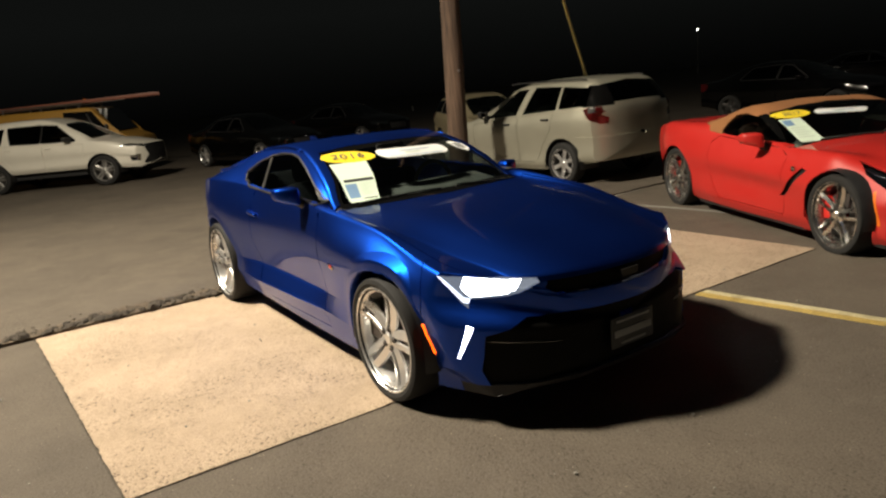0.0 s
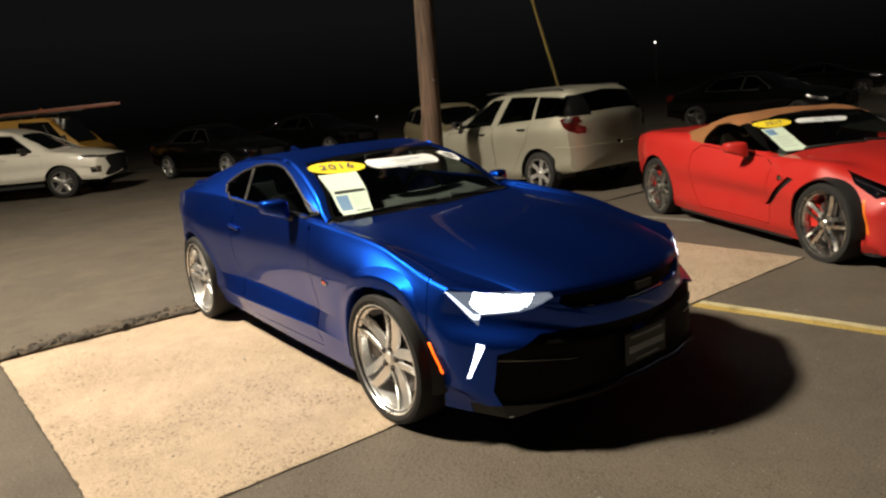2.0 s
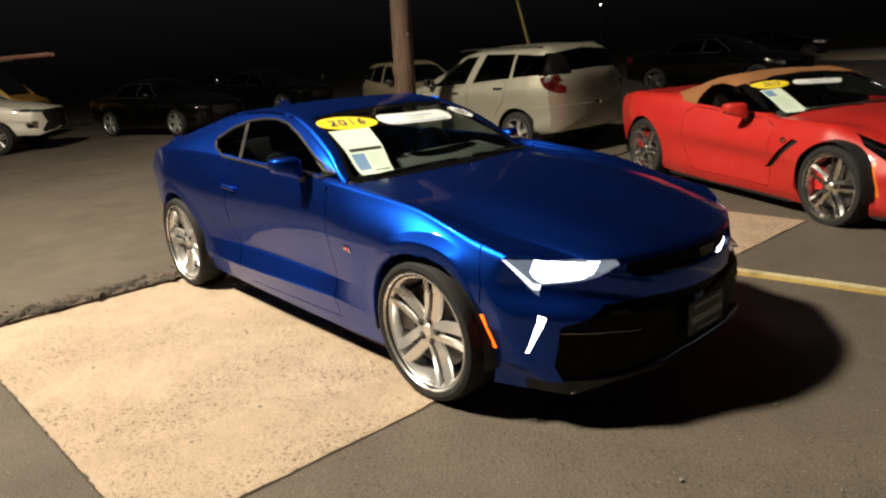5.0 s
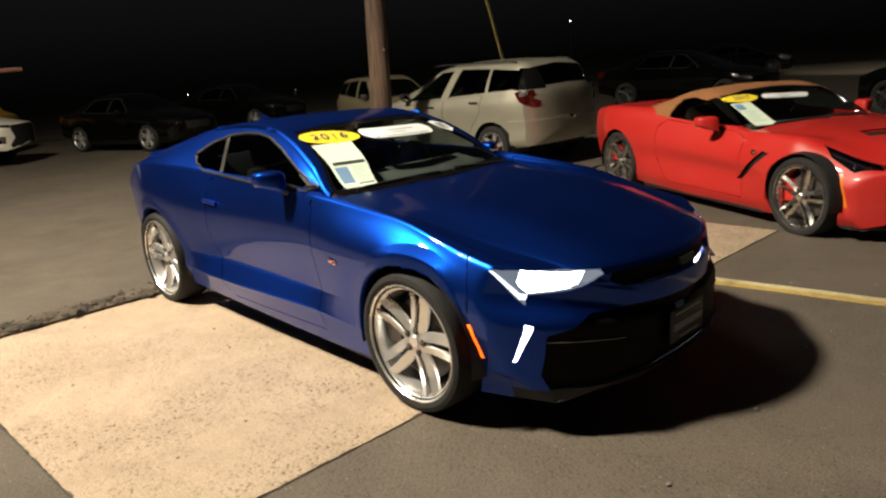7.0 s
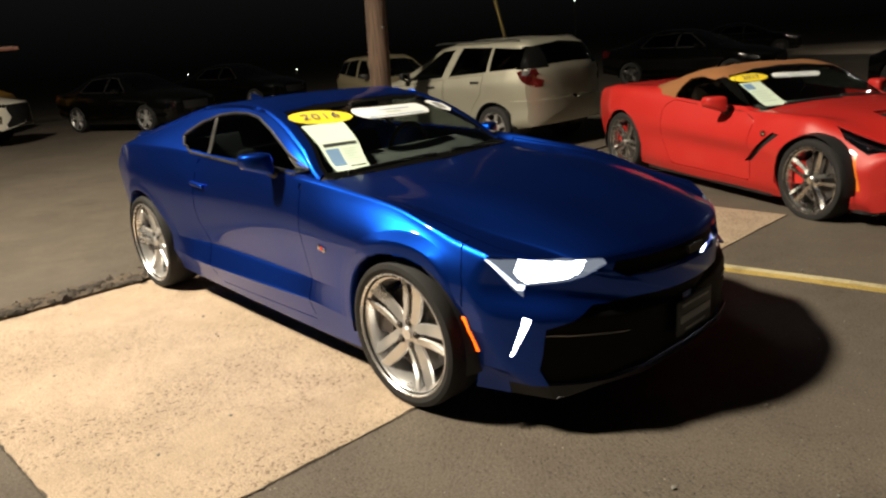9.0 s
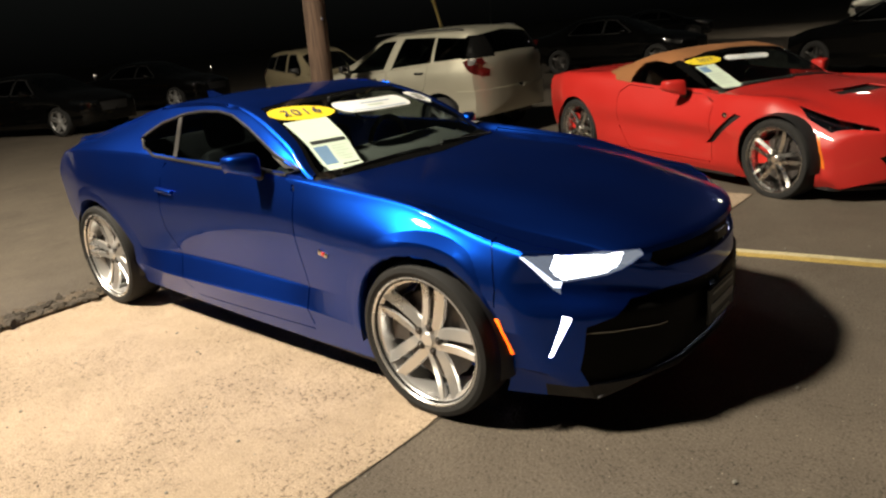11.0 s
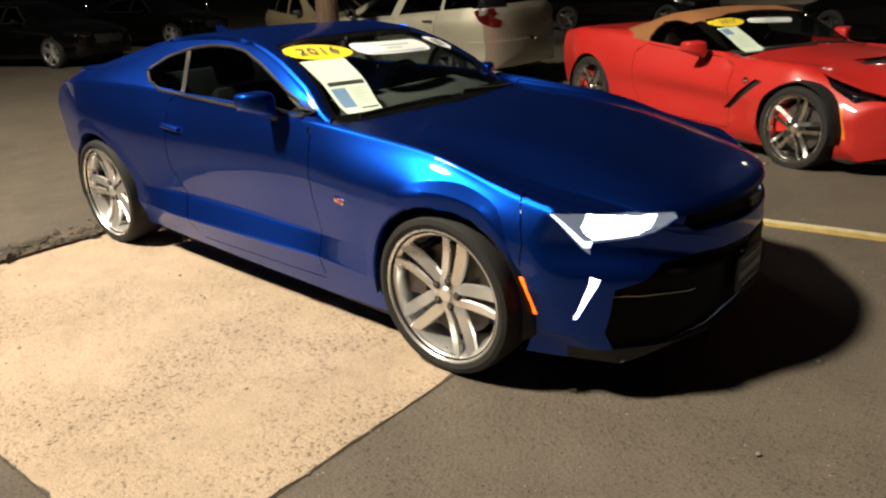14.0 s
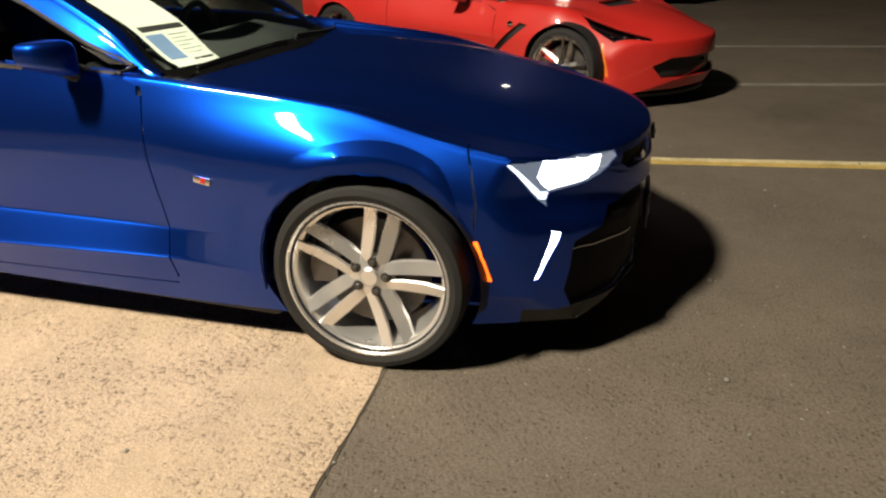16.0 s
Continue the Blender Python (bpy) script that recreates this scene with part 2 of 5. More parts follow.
RED_LIT = plain("lit_red_lens", (0.5, 0.02, 0.015), 0.2, 0, 0.5, emit=(1.0, 0.03, 0.02), power=0.8)
PAPER = plain("pale_green_paper", (0.62, 0.74, 0.62), 0.6, 0, 0, 0.04, 8)
PAPER_WHITE = plain("white_vinyl", (0.80, 0.82, 0.82), 0.45, 0, 0.2, 0.03, 8)
PAPER_BLUE = plain("printed_blue", (0.16, 0.28, 0.45), 0.5)
PAPER_DARK = plain("printed_ink", (0.03, 0.035, 0.035), 0.5)
PAPER_GREY = plain("printed_grey", (0.48, 0.57, 0.50), 0.5)
STICKER_YELLOW = plain("yellow_vinyl", (0.85, 0.66, 0.04), 0.4, 0, 0.2, 0.04, 10)
INK_BLUE = plain("dark_print", (0.05, 0.05, 0.15), 0.5)
DASH = plain("dark_dash_vinyl", (0.06, 0.064, 0.06), 0.6, 0, 0, 0.15, 12, 0.2, 500)


def grained_wood(name, dark, light):
    m, n, l, b = nodes_of(name)
    tc, mp = n.new("ShaderNodeTexCoord"), n.new("ShaderNodeMapping")
    mp.inputs["Scale"].default_value = (22, 22, 0.9)
    t, big = n.new("ShaderNodeTexNoise"), n.new("ShaderNodeTexNoise")
    t.inputs["Scale"].default_value, t.inputs["Detail"].default_value = 2.0, 8
    big.inputs["Scale"].default_value = 1.2
    l.new(tc.outputs["Object"], mp.inputs["Vector"])
    l.new(mp.outputs[0], t.inputs["Vector"])
    l.new(tc.outputs["Object"], big.inputs["Vector"])
    add = n.new("ShaderNodeMath")
    add.operation = "MULTIPLY_ADD"
    l.new(big.outputs["Fac"], add.inputs[0])
    add.inputs[1].default_value = 0.5
    l.new(t.outputs["Fac"], add.inputs[2])
    r = n.new("ShaderNodeMapRange")
    r.inputs["From Min"].default_value, r.inputs["From Max"].default_value = 0.55, 0.95
    l.new(add.outputs[0], r.inputs["Value"])
    c = n.new("ShaderNodeMix")
    c.data_type = "RGBA"
    c.inputs["A"].default_value, c.inputs["B"].default_value = (*dark, 1), (*light, 1)
    l.new(r.outputs[0], c.inputs["Factor"])
    l.new(c.outputs["Result"], b.inputs["Base Color"])
    b.inputs["Roughness"].default_value = 0.9
    bp = n.new("ShaderNodeBump")
    bp.inputs["Strength"].default_value, bp.inputs["Distance"].default_value = 0.8, 0.01
    l.new(t.outputs["Fac"], bp.inputs["Height"])
    l.new(bp.outputs[0], b.inputs["Normal"])
    return m


WOOD = grained_wood("weathered_pole_wood", (0.035, 0.021, 0.014), (0.12, 0.075, 0.05))
GUARD = plain("yellow_plastic_guard", (0.80, 0.66, 0.26), 0.6)
STEEL = plain("galvanised_steel", (0.35, 0.35, 0.34), 0.4, 0.9)
FIBRE = plain("orange_fibreglass", (0.28, 0.10, 0.06), 0.5, 0, 0, 0.15, 8)
PLATE = plain("dark_dealer_plate", (0.05, 0.055, 0.06), 0.5)
PLATE_INK = plain("pale_plate_print", (0.30, 0.32, 0.33), 0.5)
BLADE = plain("wiper_rubber", (0.02, 0.02, 0.02), 0.6)
LOT_LENS = plain("lit_lot_lamp", (0.9, 0.9, 0.9), 0.4, emit=(1.0, 0.93, 0.8), power=90)
FAR_GLOW = plain("far_light_glow", (0.9, 0.9, 0.9), 0.4, emit=(1.0, 0.93, 0.8), power=12)

# ---- building tools ----


def link(bm, name, material, parent=None, label="", smooth=True):
    mesh = bpy.data.meshes.new(name)
    bmesh.ops.recalc_face_normals(bm, faces=bm.faces[:])
    bm.to_mesh(mesh)
    bm.free()
    mesh.materials.append(material)
    if smooth:
        mesh.polygons.foreach_set("use_smooth", [True] * len(mesh.polygons))
        mesh.set_sharp_from_angle(angle=radians(38))
    ob = new(name, mesh)
    if parent:
        ob.parent = parent
    if label:
        ob["label"] = label
    return ob


def part(name, bm, material, parent, label="", smooth=True):
    return link(bm, name, material, parent, label, smooth)


def knots(*pairs):
    """A smooth curve through knots, with no overshoot."""
    pairs = sorted(pairs)
    xs, ys = np.array([p[0] for p in pairs], float), np.array([p[1] for p in pairs], float)
    h, d = np.diff(xs), np.diff(ys) / np.diff(xs)
    m = np.zeros(len(xs))
    for i in range(1, len(xs) - 1):
        if d[i - 1] * d[i] > 0:
            w1, w2 = 2 * h[i] + h[i - 1], h[i] + 2 * h[i - 1]
            m[i] = (w1 + w2) / (w1 / d[i - 1] + w2 / d[i])
    m[0], m[-1] = d[0], d[-1]

    def f(x):
        x = min(max(x, xs[0]), xs[-1])
        i = min(max(int(np.searchsorted(xs, x)) - 1, 0), len(xs) - 2)
        t = (x - xs[i]) / h[i]
        return float((2 * t**3 - 3 * t**2 + 1) * ys[i] + (t**3 - 2 * t**2 + t) * h[i] * m[i] + (3 * t**2 - 2 * t**3) * ys[i + 1] + (t**3 - t**2) * h[i] * m[i + 1])

    return f


def box(bm, size, place, bevel=0.01, turn=None, seg=2):
    """A bevelled box into bm."""
    r = bmesh.ops.create_cube(bm, size=1.0)
    vs = r["verts"]
    bmesh.ops.scale(bm, vec=size, verts=vs)
    if bevel:
        es = list({e for v in vs for e in v.link_edges})
        vs = list({v for v in bmesh.ops.bevel(bm, geom=es, offset=bevel, segments=seg, profile=0.5, affect="EDGES")["verts"]} | {v for v in vs if v.is_valid})
    if turn is not None:
        bmesh.ops.transform(bm, matrix=turn, verts=vs)
    bmesh.ops.translate(bm, vec=place, verts=vs)
    return vs


def lathe(bm, profile, seg=48, place=(0, 0, 0), closed=True):
    """Turns a profile of (radius, y) about the y axis."""
    rings = []
    for i in range(seg):
        a = 2 * math.pi * i / seg
        rings.append([bm.verts.new((place[0] + r * math.cos(a), place[1] + y, place[2] + r * math.sin(a))) for r, y in profile])
    k = len(profile)
    for i in range(seg):
        p, q = rings[i], rings[(i + 1) % seg]
        for j in range(k if closed else k - 1):
            bm.faces.new((p[j], p[(j + 1) % k], q[(j + 1) % k], q[j]))


def tube(bm, pts, radius, seg=8):
    """A round rod along points."""
    pts = [Vector(p) for p in pts]
    rings = []
    for i, p in enumerate(pts):
        d = (pts[min(i + 1, len(pts) - 1)] - pts[max(i - 1, 0)]).normalized()
        u = d.orthogonal().normalized()
        w = d.cross(u)
        r = radius[i] if isinstance(radius, (list, tuple)) else radius
        rings.append([bm.verts.new(p + r * (math.cos(2 * math.pi * j / seg) * u + math.sin(2 * math.pi * j / seg) * w)) for j in range(seg)])
    for a, b in zip(rings, rings[1:]):
        for j in range(seg):
            bm.faces.new((a[j], a[(j + 1) % seg], b[(j + 1) % seg], b[j]))
    bm.faces.new(rings[0][::-1])
    bm.faces.new(rings[-1])


def prism(bm, outline, axis, lo, hi):
    """An outline of 2D points pushed along an axis from lo to hi."""
    def at(p, h):
        return {"x": (h, p[0], p[1]), "y": (p[0], h, p[1]), "z": (p[0], p[1], h)}[axis]
    a, b = [bm.verts.new(at(p, lo)) for p in outline], [bm.verts.new(at(p, hi)) for p in outline]
    k = len(outline)
    for i in range(k):
        bm.faces.new((a[i], a[(i + 1) % k], b[(i + 1) % k], b[i]))
    bm.faces.new(a[::-1])
    bm.faces.new(b)


def inside(p, poly):
    hit, k = False, len(poly)
    for i in range(k):
        (x1, y1), (x2, y2) = poly[i], poly[(i + 1) % k]
        if (y1 > p[1]) != (y2 > p[1]) and p[0] < (x2 - x1) * (p[1] - y1) / (y2 - y1) + x1:
            hit = not hit
    return hit


def ring(cx, cz, r, n=28, a0=0, a1=360):
    return [(cx + r * math.cos(radians(a0 + (a1 - a0) * i / n)), cz + r * math.sin(radians(a0 + (a1 - a0) * i / n))) for i in range(n)]


def grown(poly, d):
    """A polygon pushed outwards by d."""
    k, area = len(poly), sum(poly[i][0] * poly[(i + 1) % len(poly)][1] - poly[(i + 1) % len(poly)][0] * poly[i][1] for i in range(len(poly)))
    s, out = (1 if area > 0 else -1), []
    for i in range(k):
        a, b, c = Vector(poly[i - 1]), Vector(poly[i]), Vector(poly[(i + 1) % k])
        n1, n2 = (b - a).normalized(), (c - b).normalized()
        n1, n2 = Vector((n1.y, -n1.x)) * s, Vector((n2.y, -n2.x)) * s
        m = (n1 + n2).normalized()
        out.append(tuple(b + m * d / max(0.35, m.dot(n1))))
    return out


def rounded(poly, r, n=4):
    """A polygon with its corners rounded."""
    out, k = [], len(poly)
    for i in range(k):
        a, b, c = Vector(poly[i - 1]), Vector(poly[i]), Vector(poly[(i + 1) % k])
        p, q = b + (a - b).normalized() * min(r, (a - b).length * 0.45), b + (c - b).normalized() * min(r, (c - b).length * 0.45)
        for j in range(n + 1):
            t = j / n
            out.append(tuple((1 - t) ** 2 * p + 2 * t * (1 - t) * b + t * t * q))
    return out


AX = {"side": (0, 2), "front": (1, 2), "top": (0, 1)}


def shell(lines, nose, tail, bow_front, bow_rear, half, stations=110, fine=5, front_mid=0.45, rear_mid=0.6, cap=(0.05, 0.05), bow_pow=2.3, low=None, rear_pow=2.6):
    """Half a car's skin (the side of negative y) as a bmesh. lines: from sill to centre line, pairs of curves y(x), z(x)."""
    rows = []
    xs = [tail + (nose - tail) * (0.5 - 0.5 * math.cos(math.pi * i / (stations - 1))) * 0.35 + (nose - tail) * (i / (stations - 1)) * 0.65 for i in range(stations)]
    span = nose - tail

    def section(x):
        pts = [Vector((fy(x), fz(x), 0)) for fy, fz in lines]
        pts = [pts[0] * 2 - pts[1]] + pts + [Vector((-pts[-2].x, pts[-2].y, 0))]
        out = []
        for i in range(1, len(pts) - 2):
            p0, p1, p2, p3 = pts[i - 1:i + 3]
            for j in range(fine):
                t = j / fine
                out.append(0.5 * (2 * p1 + (p2 - p0) * t + (2 * p0 - 5 * p1 + 4 * p2 - p3) * t * t + (3 * p1 - p0 - 3 * p2 + p3) * t**3))
        out.append(pts[-2])
        y0, z0 = out[0].x, out[0].y
        under = [(y0 * k, z0 + d) for k, d in ((0, 0.04), (0.5, 0.04), (0.86, 0.03), (0.95, 0.012))]
        return under + [(max(0.0, v.x), v.y) for v in out]

    def shift(x, y, z=1.0):
        f = max(0.0, 1 - (nose - x) / 1.25)
        r = max(0.0, 1 - (x - tail) / 1.1)
        f, r = f * f * (3 - 2 * f), r * r * (3 - 2 * r)
        b = bow_front * (y / half) ** bow_pow
        if low:
            k = min(1.0, max(0.0, (z - low[2]) / (low[3] - low[2])))
            k = k * k * (3 - 2 * k)
            b = b * k + low[0] * (y / half) ** low[1] * (1 - k)
        return x - f * b + bow_rear * r * (y / half) ** rear_pow

    def ringpts(x, s=1.0, mid=0.0, out=0.0):
        return [Vector((shift(x, y * s, z) + out, -y * s, mid + (z - mid) * s)) for y, z in section(x)]

    steps = (0.06, 0.3, 0.55, 0.75, 0.88, 0.96)
    for s in steps:
        rows.append(ringpts(tail, s, rear_mid, -cap[1] * (1 - s**4)))
    rows += [ringpts(x) for x in xs]
    for s in steps[::-1]:
        rows.append(ringpts(nose, s, front_mid, cap[0] * math.sqrt(1 - s * s)))
    bm = bmesh.new()
    vs = [[bm.verts.new(p) for p in row] for row in rows]
    for a, b in zip(vs, vs[1:]):
        for j in range(len(a) - 1):
            bm.faces.new((a[j], a[j + 1], b[j + 1], b[j]))
    bmesh.ops.remove_doubles(bm, verts=bm.verts[:], dist=0.0004)
    bm.normal_update()
    return bm


def carve(bm, view, poly, cond):
    """Cuts the outline of poly into the faces that satisfy cond; returns the faces inside it."""
    i, j = AX[view]
    poly = [tuple(p) for p in poly]
    k = len(poly)
    lo, hi = [min(p[c] for p in poly) - 0.03 for c in (0, 1)], [max(p[c] for p in poly) + 0.03 for c in (0, 1)]

    def near(f):
        c = f.calc_center_median()
        return cond(c, f.normal)

    cand = []
    for f in bm.faces:
        a = [v.co for v in f.verts]
        if max(v[i] for v in a) >= lo[0] and min(v[i] for v in a) <= hi[0] and max(v[j] for v in a) >= lo[1] and min(v[j] for v in a) <= hi[1] and near(f):
            cand.append(f)
    cand = set(cand)
    for e in range(k):
        p, q = poly[e], poly[(e + 1) % k]
        d = Vector((q[0] - p[0], q[1] - p[1]))
        if d.length < 1e-6:
            continue
        a0, a1 = min(p[0], q[0]) - 0.004, max(p[0], q[0]) + 0.004
        b0, b1 = min(p[1], q[1]) - 0.004, max(p[1], q[1]) + 0.004
        some = []
        for f in cand:
            a = [v.co for v in f.verts]
            if max(v[i] for v in a) >= a0 and min(v[i] for v in a) <= a1 and max(v[j] for v in a) >= b0 and min(v[j] for v in a) <= b1:
                some.append(f)
        if not some:
            continue
        co, no = Vector((0, 0, 0)), Vector((0, 0, 0))
        co[i], co[j] = p
        no[i], no[j] = d.y, -d.x
        geom = some + list({x for f in some for x in f.edges}) + list({x for f in some for x in f.verts})
        r = bmesh.ops.bisect_plane(bm, geom=geom, dist=0.0003, plane_co=co, plane_no=no)
        cand.update(f for f in r["geom"] if isinstance(f, bmesh.types.BMFace))
        cand = {f for f in cand if f.is_valid}
    bm.normal_update()
    found = []
    for f in cand:
        c = f.calc_center_median()
        if inside((c[i], c[j]), poly) and cond(c, f.normal):
            found.append(f)
    return found


def skin(bm, regions, both=True):
    """Sorts a half skin into named patches. regions: (tag, view, polygon, condition), the later ones over the earlier."""
    tag = bm.faces.layers.int.new("tag")
    names = ["body"]
    for name, view, poly, cond in regions:
        if name not in names:
            names.append(name)
        for f in carve(bm, view, poly, cond):
            f[tag] = names.index(name)
    out = {}
    for k, name in enumerate(names):
        c = bm.copy()
        lay = c.faces.layers.int["tag"]
        bmesh.ops.delete(c, geom=[f for f in c.faces if f[lay] != k], context="FACES")
        if len(c.faces):
            out[name] = c
        else:
            c.free()
    bm.free()
    return out


def pushed(bm, d):
    """The patch moved along its normals by d, or by a vector d."""
    bm.normal_update()
    if not isinstance(d, (int, float)):
        bmesh.ops.translate(bm, vec=d, verts=bm.verts[:])
        return bm
    for v, n in [(v, v.normal.copy()) for v in bm.verts]:
        v.co += n * d
    return bm


def thick(bm, t):
    """The patch with a thickness, its outside kept."""
    bm.normal_update()
    inner = {v: v.co - v.normal * t for v in bm.verts}
    faces, rim = bm.faces[:], [e for e in bm.edges if e.is_boundary]
    loops = [(e.verts[0], e.verts[1]) for e in rim]
    twin = {v: bm.verts.new(co) for v, co in inner.items()}
    for f in faces:
        try:
            bm.faces.new([twin[v] for v in reversed(f.verts)])
        except ValueError:
            pass
    for a, b in loops:
        try:
            bm.faces.new((a, b, twin[b], twin[a]))
        except ValueError:
            pass
    return bm


def mirrored(bm, join=True):
    """The patch and its mirror image: joined into one, or the mirror image alone."""
    c = bm.copy()
    for v in c.verts:
        v.co.y = -v.co.y
    bmesh.ops.reverse_faces(c, faces=c.faces[:])
    if not join:
        return c
    mesh = bpy.data.meshes.new("tmp")
    c.to_mesh(mesh)
    c.free()
    b = bm.copy()
    b.from_mesh(mesh)
    bpy.data.meshes.remove(mesh)
    bmesh.ops.remove_doubles(b, verts=b.verts[:], dist=0.0006)
    bm.free()
    return b


def out_facing(bm):
    """Turns the half skin's normals outwards."""
    bm.normal_update()
    s = sum(f.calc_area() * f.normal.y for f in bm.faces if f.calc_center_median().y < -0.5)
    if s > 0:
        bmesh.ops.reverse_faces(bm, faces=bm.faces[:])
    bm.normal_update()
    return bm


def wheel(parent, place, radius, rim, width, spokes, metal, side=-1, twin=True, caliper=None, turn=0.0, lugs=True, spin=0.0, slim=1.0, dish=0.0):
    """A wheel under parent: tyre, rim with spokes, brake disc. Its outer face looks along -y, or +y with side 1."""
    m = Matrix.Translation(place) @ Matrix.Rotation(radians(turn), 4, "Z") @ (Matrix.Rotation(math.pi, 4, "Z") if side > 0 else Matrix()) @ Matrix.Rotation(radians(spin), 4, "Y")
    hub = new("wheel")
    hub.parent = parent
    hub.matrix_basis = m
    w = width / 2
    bm = bmesh.new()
    s = radius - rim
    lathe(bm, [(rim - 0.012, -w * 0.86), (rim + 0.006, -w * 0.93), (rim + s * 0.45, -w), (rim + s * 0.8, -w * 0.95), (radius - 0.004, -w * 0.8), (radius, -w * 0.6), (radius, w * 0.6), (radius - 0.01, w * 0.85), (rim + s * 0.5, w), (rim - 0.012, w * 0.86)], 64)
    part("tyre", bm, RUBBER, hub, "black low-profile tyre")
    bm = bmesh.new()
    lathe(bm, [(rim - 0.006, -w * 0.88), (rim - 0.001, -w * 0.95), (rim + 0.005, -w * 0.94), (rim + 0.005, -w * 0.84), (rim - 0.012, -w * 0.70), (rim - 0.016, -w * 0.74)], 64)
    part("rim", bm, metal, hub)
    # without lugs the barrel is dark metal, for the shade behind the spokes
    bm = bmesh.new()
    lathe(bm, [(rim - 0.013, -w * 0.74), (rim - 0.036, -w * 0.2), (rim - 0.036, w * 0.8), (rim - 0.046, w * 0.8), (rim - 0.044, -w * 0.1), (rim - 0.024, -w * 0.70)], 48)
    part("barrel", bm, metal if lugs else DARK_METAL, hub, "inside of the rim")
    bm = bmesh.new()
    face, back = -w * 0.80, -w * 0.80 + 0.03
    for k in range(spokes):
        a = 2 * math.pi * k / spokes + math.pi / 2
        for off in ((-1, 1) if twin else (0,)):
            t_in, t_out = (0.033, 0.049) if twin else (0.045, 0.075)
            t_in, t_out = t_in * slim * rim / 0.26, t_out * slim * rim / 0.26
            mid_in, mid_out = off * 0.026 * rim / 0.26, off * 0.040 * rim / 0.26
            secs = []
            for q, f in ((0.045, 0.0), (0.13, -0.006), (0.35, 0.006), (0.65, 0.010), (0.88, 0.002), (1.0, -0.002)):
                r = 0.03 + (rim - 0.036) * q if q < 1 else rim - 0.008
                c = mid_in + (mid_out - mid_in) * q
                h = (t_in + (t_out - t_in) * q + 0.010 * math.sin(math.pi * q) * (rim / 0.26)) / 2 * (1.0 - 0.18 * q * q if off else 1)
                y = face + f + (0.012 + dish) * (1 - q)
                u, v = (0.019, 0.001) if off < 0 else (0.001, 0.019) if off > 0 else (0.009, 0.009)
                secs.append([(r, c - h, y + u + 0.006), (r, c - h * 0.82, y + u * 0.7), (r, c + h * 0.82, y + v * 0.7), (r, c + h, y + v + 0.006), (r, c + h * 0.8, back + 0.012), (r, c - h * 0.8, back + 0.012)])
            rows = [[bm.verts.new((r * math.cos(a) - c * math.sin(a), y, r * math.sin(a) + c * math.cos(a))) for r, c, y in sec] for sec in secs]
            for p, q in zip(rows, rows[1:]):
                for j in range(6):
                    bm.faces.new((p[j], p[(j + 1) % 6], q[(j + 1) % 6], q[j]))
            bm.faces.new(rows[0][::-1])
            bm.faces.new(rows[-1])
    part("spokes", bm, metal, hub)
    face += dish
    bm = bmesh.new()
    lathe(bm, [(0.002, face - 0.004), (0.028, face - 0.004), (0.034, face + 0.002), (0.040, face + 0.006), (0.075, face + 0.012), (0.082, face + 0.035), (0.002, face + 0.035)], 32, closed=False)
    part("hub_cap", bm, metal, hub)
    if lugs:
        for k in range(5):
            a = 2 * math.pi * k / 5 + math.pi / 2
            # raised dark disc round the nut, coloured as the shade of a recess
            bm = bmesh.new()
            lathe(bm, [(0.002, face + 0.002), (0.017, face + 0.002), (0.019, face + 0.006), (0.019, face + 0.03), (0.002, face + 0.03)], 16, (0.057 * math.cos(a), 0, 0.057 * math.sin(a)), closed=False)
            part("lug_shade_disc", bm, DARK_METAL, hub)
            bm = bmesh.new()
            lathe(bm, [(0.002, face - 0.006), (0.009, face - 0.006), (0.011, face - 0.001), (0.012, face + 0.03), (0.002, face + 0.03)], 6, (0.057 * math.cos(a), 0, 0.057 * math.sin(a)), closed=False)
            part("lug_nut", bm, IRON, hub)
    bm = bmesh.new()
    lathe(bm, [(0.05, -0.012), (rim * 0.70, -0.012), (rim * 0.70, 0.012), (0.05, 0.012)], 40)
    part("brake_disc", bm, IRON, hub)
    if caliper:
        bm = bmesh.new()
        rr = rim * 0.68
        prism(bm, ring(0, 0, rr + 0.03, 8, 150, 215) + ring(0, 0, rr - 0.065, 8, 215, 150), "y", -0.045, 0.045)
        part("brake_caliper", bm, caliper, hub)
    return hub


def arch_liner(parent, cx, cz, r, side, depth=0.42, y0=0.90):
    """The dark inside of a wheel arch."""
    bm = bmesh.new()
    n = 20
    rows = []
    for i in range(n + 1):
        a = radians(-12 + 204 * i / n)
        rows.append([bm.verts.new((cx + q * math.cos(a), side * y, cz + q * math.sin(a))) for q, y in ((r + 0.004, y0), (r + 0.02, y0 - 0.05), (r + 0.02, y0 - depth), (0.05, y0 - depth))])
    for p, q in zip(rows, rows[1:]):
        for j in range(3):
            bm.faces.new((p[j], p[j + 1], q[j + 1], q[j]))
    return part("wheel_arch_liner", bm, BLACK_TRIM, parent)


def bumper_seat(parent, x, y, mat, head=1.12):
    seat = part("seat", seat_mesh(x, y, head), mat, parent)
    return seat


def seat_mesh(x, y, head):
    bm = bmesh.new()
    box(bm, (0.52, 0.50, 0.16), (x + 0.22, y, 0.42), 0.05)
    box(bm, (0.16, 0.50, 0.58), (x - 0.12, y, 0.72), 0.06, Matrix.Rotation(radians(-18), 4, "Y"))
    box(bm, (0.10, 0.26, 0.20), (x - 0.27, y, head - 0.03), 0.04, Matrix.Rotation(radians(-12), 4, "Y"))
    return bm


def side_of(c, n):
    return c.y < -0.35 and n.y < -0.12


